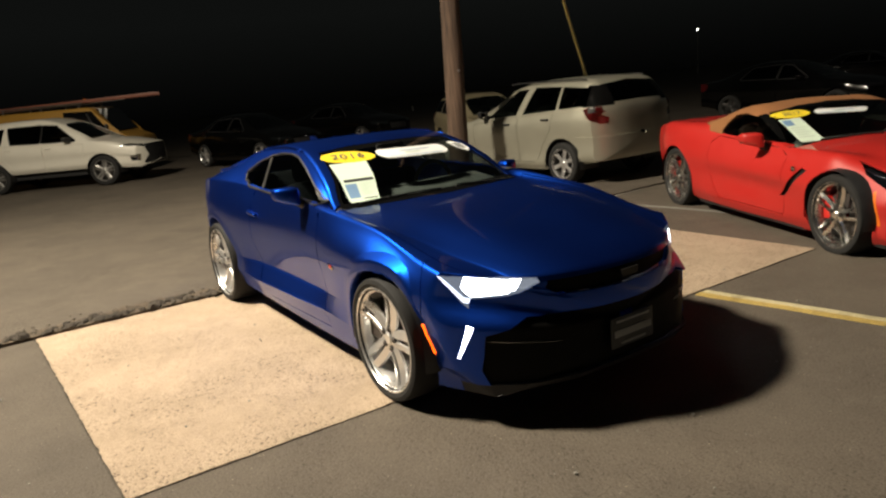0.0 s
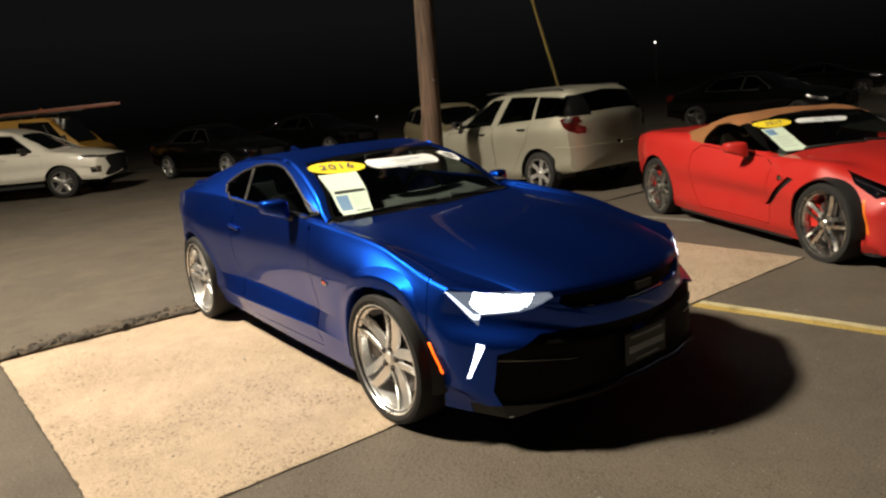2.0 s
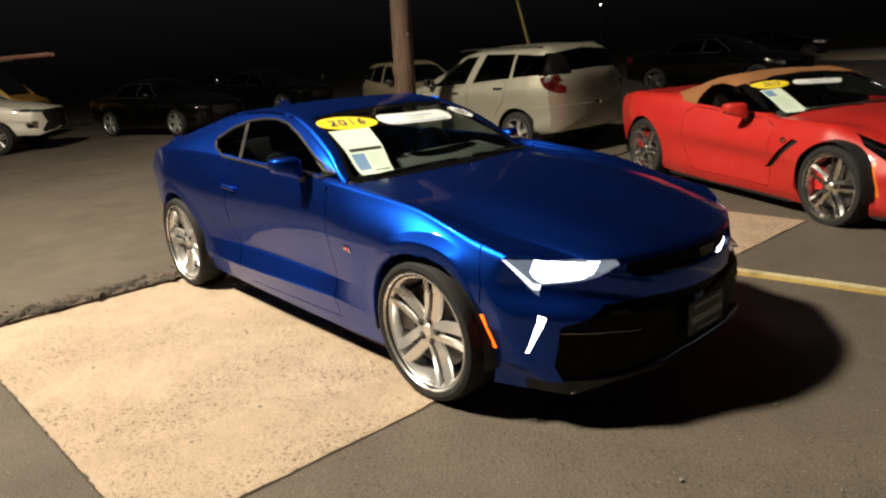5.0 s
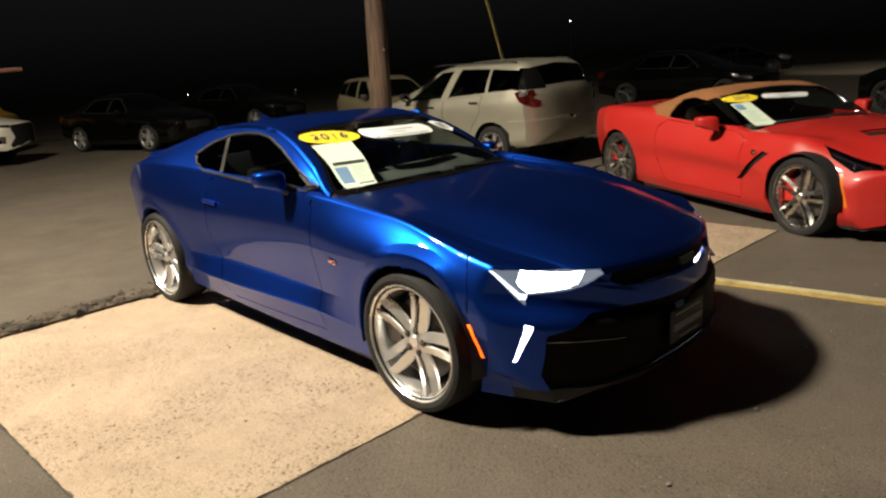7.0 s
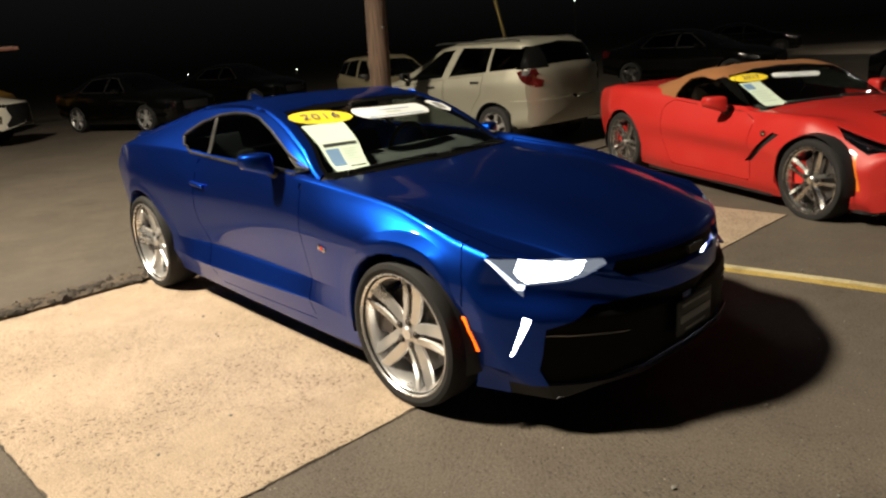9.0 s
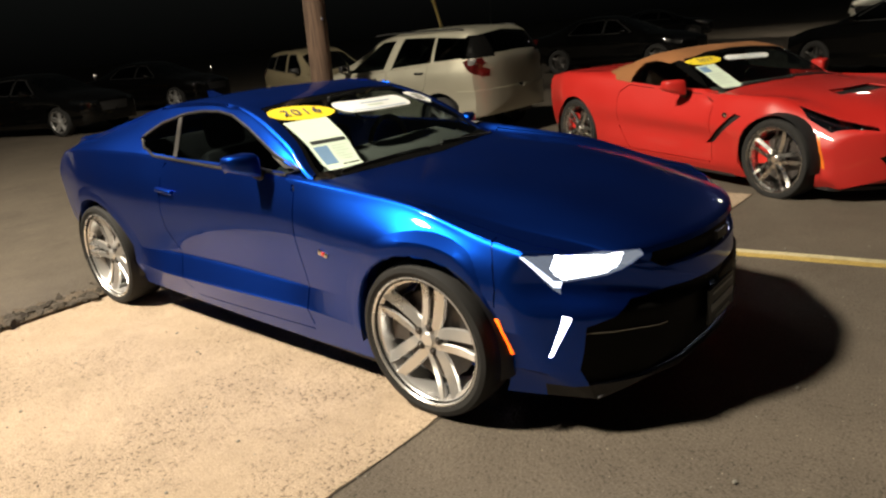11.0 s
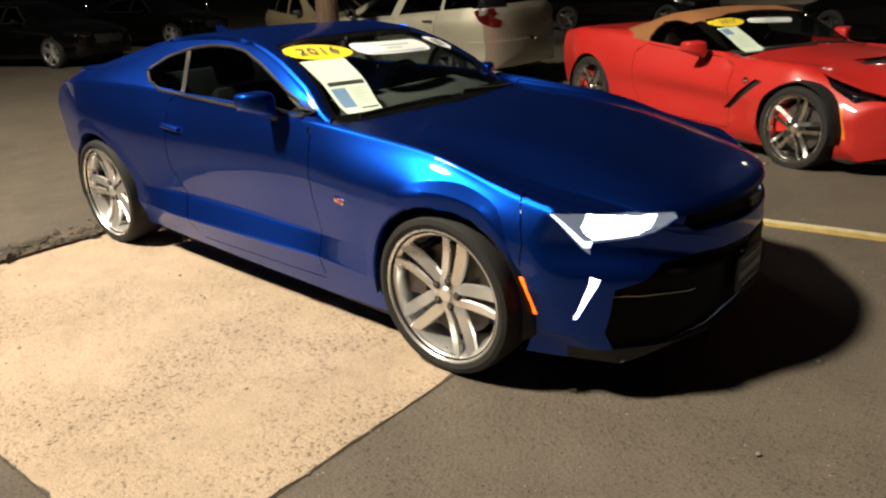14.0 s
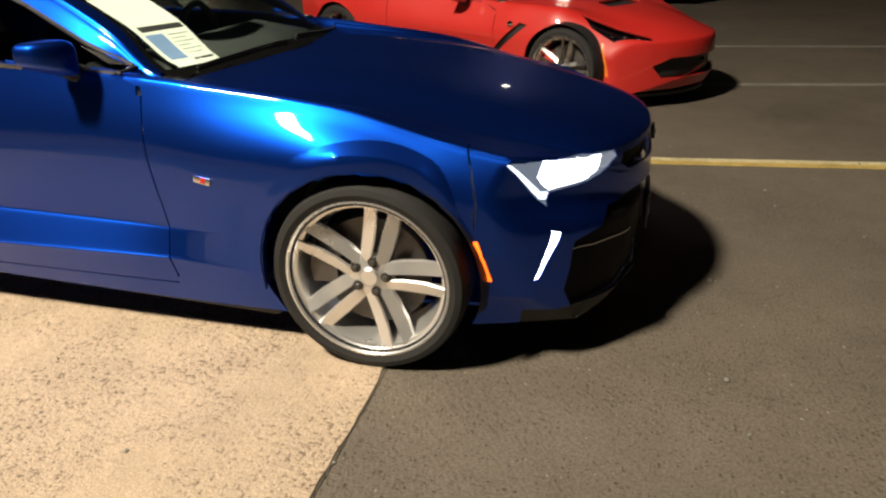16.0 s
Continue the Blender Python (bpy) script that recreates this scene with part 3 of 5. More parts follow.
def finish(parent, patches, rules, paint):
    """Makes parts of the patches. rules: tag -> (part name, material, paired, push, thickness, label); tags without a rule are openings."""
    made = {}
    for tag, bm in patches.items():
        if tag == "body":
            rule = ("body", paint, False, 0.0, 0.012, "")
        elif tag in rules:
            rule = rules[tag]
        else:
            bm.free()
            continue
        name, mat, paired, push, t, label = rule
        if push:
            pushed(bm, push)
        if paired:
            other = mirrored(bm, False)
            made[tag] = [part(name, thick(bm, t), mat, parent, label), part(name, thick(other, t), mat, parent, label)]
        else:
            made[tag] = [part(name, thick(mirrored(bm), t), mat, parent, label)]
    return made


def stand(name, label, category, front_axle, heading, group=""):
    """An Empty on the ground under a car's front axle; x points ahead."""
    e = new(name)
    e.empty_display_size = 0.3
    e.matrix_world = pose(front_axle[0], front_axle[1], 0.022 if front_axle[0] < -4 else 0.0, 0, 0, heading)
    return tagged(e, label, category, group)


def tub(parent, x0, x1, half, z0, z1):
    """The dark floor and lower sides of a cabin."""
    bm = bmesh.new()
    box(bm, (x1 - x0, 2 * half, z1 - z0), ((x0 + x1) / 2, 0, (z0 + z1) / 2), 0.03)
    return part("cabin_floor", bm, CABIN, parent)


def on_skin(obs, view, pts):
    """Where points of a view (front: y, z; side: x, z; top: x, y) lie on the parts obs, in the car's own frame."""
    from mathutils.bvhtree import BVHTree
    trees = []
    for ob in obs:
        trees.append(BVHTree.FromPolygons([v.co.copy() for v in ob.data.vertices], [tuple(p.vertices) for p in ob.data.polygons]))
    out = []
    for p in pts:
        if view == "front":
            o, d = Vector((3, p[0], p[1])), Vector((-1, 0, 0))
        elif view == "side":
            o, d = Vector((p[0], -3, p[1])), Vector((0, 1, 0))
        else:
            o, d = Vector((p[0], p[1], 4)), Vector((0, 0, -1))
        best = None
        for t in trees:
            h = t.ray_cast(o, d)
            if h[0] is not None and (best is None or h[3] < best[2]):
                best = (h[0], h[1], h[3])
        out.append(best)
    return out


def decal(name, obs, view, quad, outline, lift, material, parent=None, label="", fine=10):
    """A thin sheet that follows a surface. quad: the four corners in the view (top left, top right, bottom right, bottom left);
    outline: its shape inside the quad as (u, v) points from 0 to 1."""
    def place(u, v):
        a, b, c, d = [Vector(q) for q in quad]
        return (a * (1 - u) + b * u) * (1 - v) + (d * (1 - u) + c * u) * v
    bm = bmesh.new()
    us = [p[0] for p in outline]
    vs_ = [p[1] for p in outline]
    flat = [bm.verts.new((u, v, 0)) for u, v in outline]
    bm.faces.new(flat)
    for i in range(1, fine):
        for co, no in (((min(us) + (max(us) - min(us)) * i / fine, 0, 0), (1, 0, 0)), ((0, min(vs_) + (max(vs_) - min(vs_)) * i / fine, 0), (0, 1, 0))):
            bmesh.ops.bisect_plane(bm, geom=bm.verts[:] + bm.edges[:] + bm.faces[:], dist=1e-5, plane_co=co, plane_no=no)
    bm.verts.ensure_lookup_table()
    hits = on_skin(obs, view, [place(v.co.x, v.co.y) for v in bm.verts])
    want = {"front": Vector((1, 0, 0.3)), "side": Vector((0, -1, 0)), "top": Vector((0, 0, 1))}[view]
    for v, h in zip(bm.verts[:], hits):
        if h is None:
            bm.verts.remove(v)
            continue
        n = h[1] if h[1].dot(want) > 0 else -h[1]
        v.co = h[0] + n * lift
    bm.normal_update()
    for f in bm.faces:
        if f.normal.dot(want) < 0:
            f.normal_flip()
    bmesh.ops.solidify(bm, geom=bm.faces[:], thickness=0.0008)
    return link(bm, name, material, parent, label)


def oval(n=36):
    return [(0.5 + 0.5 * math.cos(2 * math.pi * i / n), 0.5 - 0.5 * math.sin(2 * math.pi * i / n)) for i in range(n)]


SQUARE = [(0, 0), (1, 0), (1, 1), (0, 1)]


def rect(u0, v0, u1, v1):
    return [(u0, v0), (u1, v0), (u1, v1), (u0, v1)]


def pill(k=0.12, n=8):
    out = []
    for cx, cy, a in ((1 - k, 0.5, -90), (k, 0.5, 90)):
        for i in range(n + 1):
            t = radians(a + 180 * i / n)
            out.append((cx + k * math.cos(t), cy + 0.5 * math.sin(t)))
    return out


def year_sticker(obs, quad, text, parent):
    """A yellow oval with the model year on it, stuck to a windscreen."""
    base = decal("year_sticker", obs, "front", quad, oval(), 0.004, STICKER_YELLOW, parent, "yellow oval year sticker with dark numerals")
    a, b, c, d = [Vector(q) for q in quad]
    hits = on_skin(obs, "front", [(a + b + c + d) / 4, (a + d) / 2 * .8 + (b + c) / 2 * .2, (a + d) / 2 * .2 + (b + c) / 2 * .8, (a + b) / 2])
    mid, left, right, top = [h[0] for h in hits]
    u = (right - left).normalized()
    n = u.cross(top - mid).normalized()
    if n.x < 0:
        n = -n
    v = n.cross(u).normalized()
    if v.z < 0:
        v, u = -v, -u
    cu = bpy.data.curves.new("numerals", "FONT")
    cu.body, cu.size, cu.align_x, cu.align_y, cu.extrude = text, (top - mid).length * 1.08, "CENTER", "CENTER", 0.0006
    cu.space_character, cu.offset = 1.12, -0.0006
    ob = new("numerals", cu)
    dg = bpy.context.evaluated_depsgraph_get()
    mesh = bpy.data.meshes.new_from_object(ob.evaluated_get(dg))
    bpy.data.objects.remove(ob)
    m = Matrix((u, v, n)).transposed().to_4x4()
    mesh.transform(Matrix.Translation(mid + n * 0.010) @ m)
    mesh.materials.clear()
    mesh.materials.append(INK_BLUE)
    ob = new("numerals", mesh)
    ob.parent = base
    return base


def mirror_part(parent, x, y, z, paint, side, size=1.0):
    """A door mirror: housing, glass and stalk."""
    bm = bmesh.new()
    bmesh.ops.create_uvsphere(bm, u_segments=28, v_segments=18, radius=1)
    for v in bm.verts:
        p = [math.copysign(abs(q) ** 0.42, q) for q in v.co]
        k = p[1] * side
        h = (0.074 if p[2] > 0 else 0.046) * (1 - 0.16 * k)
        fx = 0.085 * p[0] if p[0] > 0 else 0.040 * p[0]
        v.co = (fx * (1 - 0.22 * k) - 0.035 * max(0.0, k), 0.094 * p[1], h * p[2] + (0.012 * k if p[2] > 0 else 0.028 * k))
    bmesh.ops.scale(bm, vec=(size, size, size), verts=bm.verts[:])
    bmesh.ops.translate(bm, vec=(x, y * side, z), verts=bm.verts[:])
    house = part("door_mirror", bm, paint, parent)
    bm = bmesh.new()
    box(bm, (0.008, 0.150 * size, 0.075 * size), (x - 0.043 * size, y * side, z + 0.012), 0.003, Matrix.Rotation(radians(8 * side), 4, "Z"))
    part("mirror_glass", bm, CHROME, house)
    bm = bmesh.new()
    tube(bm, [(x + 0.02, (y - 0.18) * side, z - 0.09), (x + 0.01, (y - 0.12) * side, z - 0.06), (x, (y - 0.06) * side, z - 0.03)], [0.040, 0.034, 0.026], 10)
    part("stalk", bm, BLACK_TRIM, house)
    return house


# ---- the ground ----
bm = bmesh.new()
bmesh.ops.create_grid(bm, x_segments=2, y_segments=2, size=400)
ground = link(bm, "ground", ASPHALT, smooth=False)
tagged(ground, "worn dark asphalt of a parking lot", "ground", kind="structure")

bm = bmesh.new()
outline = []
rng = random.Random(3)
for (x0, y0), (x1, y1) in (((-3.03, -2.40), (0.03, -2.28)), ((0.03, -2.28), (0.09, 3.10)), ((0.09, 3.10), (-3.0, 3.10)), ((-3.0, 3.10), (-3.03, -2.40))):
    for k in range(90):
        t = k / 90
        w = rng.choice((.003, .004, .008)) if k else 0
        outline.append((x0 + (x1 - x0) * t + rng.uniform(-w, w), y0 + (y1 - y0) * t + rng.uniform(-w, w)))
prism(bm, outline, "z", -0.12, 0.006)
slab = link(bm, "pavement", CONCRETE, smooth=False)
tagged(slab, "pale worn exposed-aggregate concrete slab set in asphalt", "slab", kind="structure")


def ragged(a, b, k, w, seed):
    r = random.Random(seed)
    return [(a[0] + (b[0] - a[0]) * i / k + r.uniform(-w, w), a[1] + (b[1] - a[1]) * i / k) for i in range(k + 1)]


REAR = 0.022
bm = bmesh.new()
edge = ragged((-3.16, -9.0), (-3.14, -.6), 120, .028, 5) + ragged((-3.16, -.5), (-3.42, 9.0), 60, .012, 6)
prism(bm, edge + [(-60, 40), (-60, -40)], "z", -.05, REAR)
overlay = link(bm, "asphalt_overlay", ASPHALT, smooth=False)
tagged(overlay, "older asphalt layer with a broken crumbling edge", "ground", kind="structure")

# the crumbled seam between the old layer and the slab: soil, crumbs and stones
bm = bmesh.new()
rng = random.Random(21)
near, far = [], []
for k in range(161):
    y = -8.5 + 8.0 * k / 160
    wide = .17 + .06 * math.sin(y * 3.1) + rng.uniform(-.05, .05) if y > -2.5 else .07 + rng.uniform(-.03, .04)
    near.append((-3.035 + rng.uniform(-.008, .004), y))
    far.append((-3.11 - wide, y))
prism(bm, near + far[::-1], "z", -.02, REAR + .004)
seam = link(bm, "soil_strip", SOIL, smooth=False)
tagged(seam, "strip of dry soil in the broken seam of the asphalt", "soil", kind="structure")


def crumbs(name, label, material, count, seed, centre, spread, sizes):
    """Angular crumbs lying along the seam, joined into one sheet of stuff."""
    r = random.Random(seed)
    verts, faces = [], []
    for k in range(count):
        y = -.7 - 3.6 * r.random() ** 1.3
        x = min(-3.045, centre + r.gauss(0, spread) * (1 if y > -2.5 else .55))
        sz = r.choice(sizes) * r.uniform(.7, 1.3)
        sx, sy, sz_ = sz * r.uniform(.7, 1.4), sz * r.uniform(.7, 1.4), sz * r.uniform(.4, .8)
        a, base = r.uniform(0, 6.28), len(verts)
        for ring_z, scale, n in ((-.35, .85, 6), (.35, 1.0, 6), (.9, .55, 6)):
            for i in range(n):
                b = 2 * math.pi * i / n + r.uniform(-.3, .3)
                q = scale * r.uniform(.75, 1.1)
                u, v = sx * q * math.cos(b), sy * q * math.sin(b)
                verts.append((x + u * math.cos(a) - v * math.sin(a), y + u * math.sin(a) + v * math.cos(a), REAR + .004 + sz_ * (ring_z + r.uniform(-.1, .1))))
        for lo in (0, 6):
            for i in range(6):
                faces.append((base + lo + i, base + lo + (i + 1) % 6, base + lo + 6 + (i + 1) % 6, base + lo + 6 + i))
        faces.append(tuple(base + 12 + i for i in range(6)))
    mesh = bpy.data.meshes.new(name)
    mesh.from_pydata(verts, [], faces)
    mesh.materials.append(material)
    ob = new(name, mesh)
    return tagged(ob, label, "rubble", kind="stuff")


crumbs("asphalt_rubble", "loose dark crumbs of broken asphalt along the slab", RUBBLE, 380, 11, -3.13, .06, (.006, .009, .013, .019, .030, .044))
crumbs("stones", "small soil-coated stones among the asphalt crumbs", STONE, 520, 13, -3.19, .11, (.004, .006, .010, .016))

bm = bmesh.new()
rng = random.Random(12)
for k in range(260):
    x, y = rng.uniform(-3.0, 3.6), rng.uniform(-3.6, 2.5)
    sz = rng.choice((.003, .004, .006, .009))
    bmesh.ops.create_icosphere(bm, subdivisions=1, radius=sz, matrix=pose(x, y, .006 + sz * .3) @ Matrix.Diagonal((1, rng.uniform(.6, 1.5), .6, 1)))
pebbles = link(bm, "pebbles", WHITE_LINE, smooth=False)
tagged(pebbles, "tiny scattered pale pebbles on the paving", "pebbles", kind="stuff")
bm = bmesh.new()
for k in range(22):
    x, y = rng.uniform(-3.0, 0.0), rng.uniform(-2.3, -.9)
    a, sz = rng.uniform(0, 6.28), rng.uniform(.002, .007)
    box(bm, (sz * 2, sz, .004), (x, y, .009), .001, Matrix.Rotation(a, 4, "Z"), 1)
litter = link(bm, "leaf_litter", RUBBLE, smooth=False)
tagged(litter, "small dark bits of leaf on the slab", "litter", kind="stuff")

# a dark joint round the slab
bm = bmesh.new()
for (x0, y0), (x1, y1) in (((-3.03, -2.409), (0.038, -2.286)), ((0.036, -2.285), (0.097, 3.10)), ((0.10, 3.115), (-3.0, 3.115))):
    d = Vector((x1 - x0, y1 - y0)).normalized()
    s = Vector((-d.y, d.x)) * .0035
    rng = random.Random(x0 * 7 + y1)
    k = 220
    up = [Vector((x0 + (x1 - x0) * i / k, y0 + (y1 - y0) * i / k)) + s * rng.uniform(.1, 1.7) for i in range(k + 1)]
    dn = [Vector((x0 + (x1 - x0) * i / k, y0 + (y1 - y0) * i / k)) - s * rng.uniform(.1, 1.7) for i in range(k + 1)]
    prism(bm, [tuple(p) for p in up + dn[::-1]], "z", .0005, .003)
joint = link(bm, "pavement_joint", RUBBLE, smooth=False)
tagged(joint, "dark dirt-filled joint between slab and asphalt", "joint", kind="structure")


def painted_line(name, a, b, width, material, label):
    bm = bmesh.new()
    a, b = Vector(a), Vector(b)
    d = (b - a).normalized()
    s = Vector((-d.y, d.x)) * width / 2
    k = int((b - a).length / 0.12) + 2
    r = random.Random(name + str(a.x))
    left, right = [], []
    for i in range(k):
        p = a + (b - a) * i / (k - 1)
        left.append(p + s * (1 + r.uniform(-0.16, 0.10)))
        right.append(p - s * (1 + r.uniform(-0.16, 0.10)))
    prism(bm, [tuple(p) for p in left + right[::-1]], "z", 0.001, 0.0042)
    ob = link(bm, name, material, smooth=False)
    return tagged(ob, label, "line", kind="structure")


painted_line("parking_line", (0.10, 1.535), (5.2, 2.215), 0.075, YELLOW_LINE, "worn yellow painted parking line on asphalt")
painted_line("parking_line", (0.10, 1.605), (5.2, 2.285), 0.065, CREAM_LINE, "cream white line repainted along the yellow one")
painted_line("parking_line", (0.6, 4.03), (5.2, 4.88), 0.10, WHITE_LINE, "faded pale painted parking line on asphalt")
painted_line("parking_line", (0.6, 6.35), (5.2, 7.1), 0.10, WHITE_LINE, "faded pale painted parking line on asphalt")
painted_line("parking_line", (-3.2, 3.95), (-1.3, 4.09), 0.08, WHITE_LINE, "faded pale painted parking line on asphalt")
painted_line("parking_line", (-3.28, 4.2), (-3.45, 6.4), 0.10, WHITE_LINE, "faded pale painted parking line on asphalt")

# ---- the blue coupe ----


def blend(a, b, t):
    """A line of the skin between two others, at the share t."""
    return (lambda x: a[0](x) * (1 - t) + b[0](x) * t, lambda x: a[1](x) * (1 - t) + b[1](x) * t)


def blue_coupe():
    car = stand("coupe", "metallic blue two-door coupe, headlights on, on a concrete slab", "car", (0, -.05), 0)
    car.scale = (1, .947, 1)
    L = [
        (knots((-3.84, .68), (-3.3, .82), (-2.3, .87), (-.5, .87), (.3, .87), (.5, .855), (.7, .80), (.94, .68)), knots((-3.84, .42), (-3.4, .30), (-2.81, .22), (-2.3, .19), (-.5, .145), (.3, .15), (.6, .158), (.94, .165))),
        (knots((-3.84, .72), (-3.3, .87), (-2.3, .930), (-2.0, .944), (-1.2, .942), (-.7, .930), (-.45, .92), (.3, .93), (.6, .885), (.94, .825)), knots((-3.84, .48), (-3.4, .40), (-2.3, .345), (-1.9, .335), (-.8, .345), (-.45, .32), (.3, .30), (.94, .29))),
        (knots((-3.84, .74), (-3.3, .89), (-2.7, .925), (-2.3, .903), (-2.0, .878), (-1.4, .870), (-.9, .880), (-.45, .925), (.3, .94), (.6, .91), (.94, .88)), knots((-3.84, .62), (-3.4, .55), (-2.3, .455), (-1.9, .460), (-.8, .450), (-.45, .46), (.3, .46), (.94, .45))),
        (knots((-3.84, .75), (-3.4, .87), (-3.0, .935), (-2.7, .948), (-2.3, .935), (-1.8, .912), (-1.0, .915), (-.5, .935), (0, .958), (.35, .956), (.65, .925), (.94, .88)), knots((-3.84, .82), (-3.4, .82), (-2.8, .80), (-2.3, .76), (-1.5, .74), (-.5, .742), (.3, .722), (.94, .60))),
        (knots((-3.84, .69), (-3.5, .80), (-3.1, .855), (-2.7, .87), (-2.3, .845), (-1.9, .825), (-1.4, .835), (-.8, .845), (-.4, .832), (0, .832), (.3, .836), (.6, .838), (.94, .83)), knots((-3.84, .93), (-3.5, 1.0), (-3.1, 1.035), (-2.7, 1.045), (-2.3, 1.035), (-1.9, 1.012), (-1.4, 1.0), (-.8, .965), (-.4, .926), (0, .886), (.3, .846), (.6, .800), (.94, .748))),
        (knots((-3.84, .55), (-3.3, .66), (-2.9, .665), (-2.5, .61), (-2.1, .585), (-1.7, .585), (-1.35, .625), (-1.0, .69), (-.75, .735), (-.5, .73), (0, .70), (.5, .66), (.94, .55)), knots((-3.84, .955), (-3.5, 1.06), (-3.2, 1.085), (-2.8, 1.15), (-2.4, 1.24), (-2.1, 1.28), (-1.8, 1.288), (-1.5, 1.265), (-1.25, 1.20), (-1.0, 1.085), (-.78, .950), (-.4, .912), (0, .882), (.3, .845), (.6, .792), (.78, .752), (.94, .700))),
        (knots((-3.84, .28), (-3.3, .34), (-2.5, .32), (-1.7, .31), (-1.35, .33), (-.75, .40), (0, .40), (.94, .32)), knots((-3.84, .965), (-3.5, 1.07), (-3.2, 1.095), (-2.8, 1.16), (-2.4, 1.255), (-2.1, 1.298), (-1.8, 1.308), (-1.5, 1.288), (-1.3, 1.243), (-.95, 1.105), (-.62, .945), (-.4, .938), (0, .915), (.3, .875), (.6, .812), (.78, .765), (.94, .700))),
        (knots((-3.84, 0), (.94, 0.0)), knots((-3.84, .97), (-3.5, 1.075), (-3.2, 1.10), (-2.8, 1.165), (-2.4, 1.26), (-2.1, 1.303), (-1.8, 1.313), (-1.5, 1.297), (-1.3, 1.258), (-.9, 1.12), (-.56, .948), (-.4, .940), (0, .912), (.3, .87), (.6, .808), (.78, .762), (.94, .698))),
    ]
    # a crisp edge along the pillars and the hood's sides
    ey, ez = L[5]
    oy, oz = knots((-4, .022), (-1.7, .022), (-1.4, .024), (-1.0, .024), (-.7, .035), (-.3, .045), (1, .045)), knots((-4, .024), (-1.7, .024), (-1.4, .030), (-1.0, .030), (-.7, .012), (-.3, .003), (1, .003))
    iy, iz = knots((-4, .04), (-1.0, .04), (-.7, .06), (1, .06)), knots((-4, .012), (-1.0, .012), (-.7, .004), (1, .003))
    L[5:6] = [(lambda x: ey(x) + oy(x), lambda x: ez(x) - oz(x)), (lambda x: ey(x) + .004, lambda x: ez(x) - .002), (lambda x: ey(x) - iy(x), lambda x: ez(x) + iz(x))]
    # a crisp edge along the top of the fenders, with a flat face below it
    fy, fz = L[4]
    ledge = knots((-4, .022), (-2.3, .022), (-1.9, .044), (-1.0, .050), (-.8, .030), (-.6, .022), (1, .022))
    L[4:5] = [(lambda x: fy(x) + .020, lambda x: fz(x) - .024), (fy, fz), (lambda x: fy(x) - ledge(x), lambda x: fz(x) + .004)]
    # the pressed wedge low on the doors, with a sharp upper and lower edge
    for k in (2, 1):
        L[k:k + 1] = [blend(L[k], L[k - 1], .14), L[k], blend(L[k], L[k + 1], .14)]
    bm = out_facing(shell(L, .872, -3.84, .56, .30, .95, 120, 5, .45, .7, (.03, .05), 2.25, (.52, 3.4, .50, .66)))
    glass_line = rounded([(-.86, .972), (-1.40, .988), (-2.05, 1.020), (-2.22, 1.045), (-2.35, 1.105), (-2.20, 1.185), (-2.0, 1.232), (-1.82, 1.248), (-1.66, 1.246), (-1.50, 1.225), (-1.33, 1.168), (-1.08, 1.058)], .03)
    pillar = [(-1.89, .95), (-1.925, .95), (-2.09, 1.3), (-2.055, 1.3)]
    door = rounded([(-.74, .225), (-.78, .935), (-.90, .985), (-1.40, 1.003), (-1.935, 1.016), (-1.985, .94), (-2.00, .60), (-1.80, .225)], .05)
    hi = lambda c, n: c.z > .5 and n.z > .2
    front = lambda c, n: c.x > .25 and n.x > .10
    SCREEN = [(.2, .955), (-.38, .947), (-.68, .940), (-.710, .948), (-.632, 1.10), (-.572, 1.215), (-.548, 1.250), (-.3, 1.268), (.2, 1.275)]
    headlight = [(-.850, .748), (-.70, .736), (-.484, .714), (-.478, .690), (-.545, .658), (-.61, .638), (-.745, .632), (-.757, .602), (-.770, .604)]
    guide = [(-.548, .714), (-.492, .708), (-.486, .692), (-.545, .668), (-.575, .672)]
    lit = [(-.760, .738), (-.70, .731), (-.545, .713), (-.572, .674), (-.615, .648), (-.745, .640), (-.768, .660), (-.775, .69)]
    edge = [(-.846, .745), (-.836, .741), (-.778, .656), (-.752, .636), (-.760, .608), (-.768, .610)]
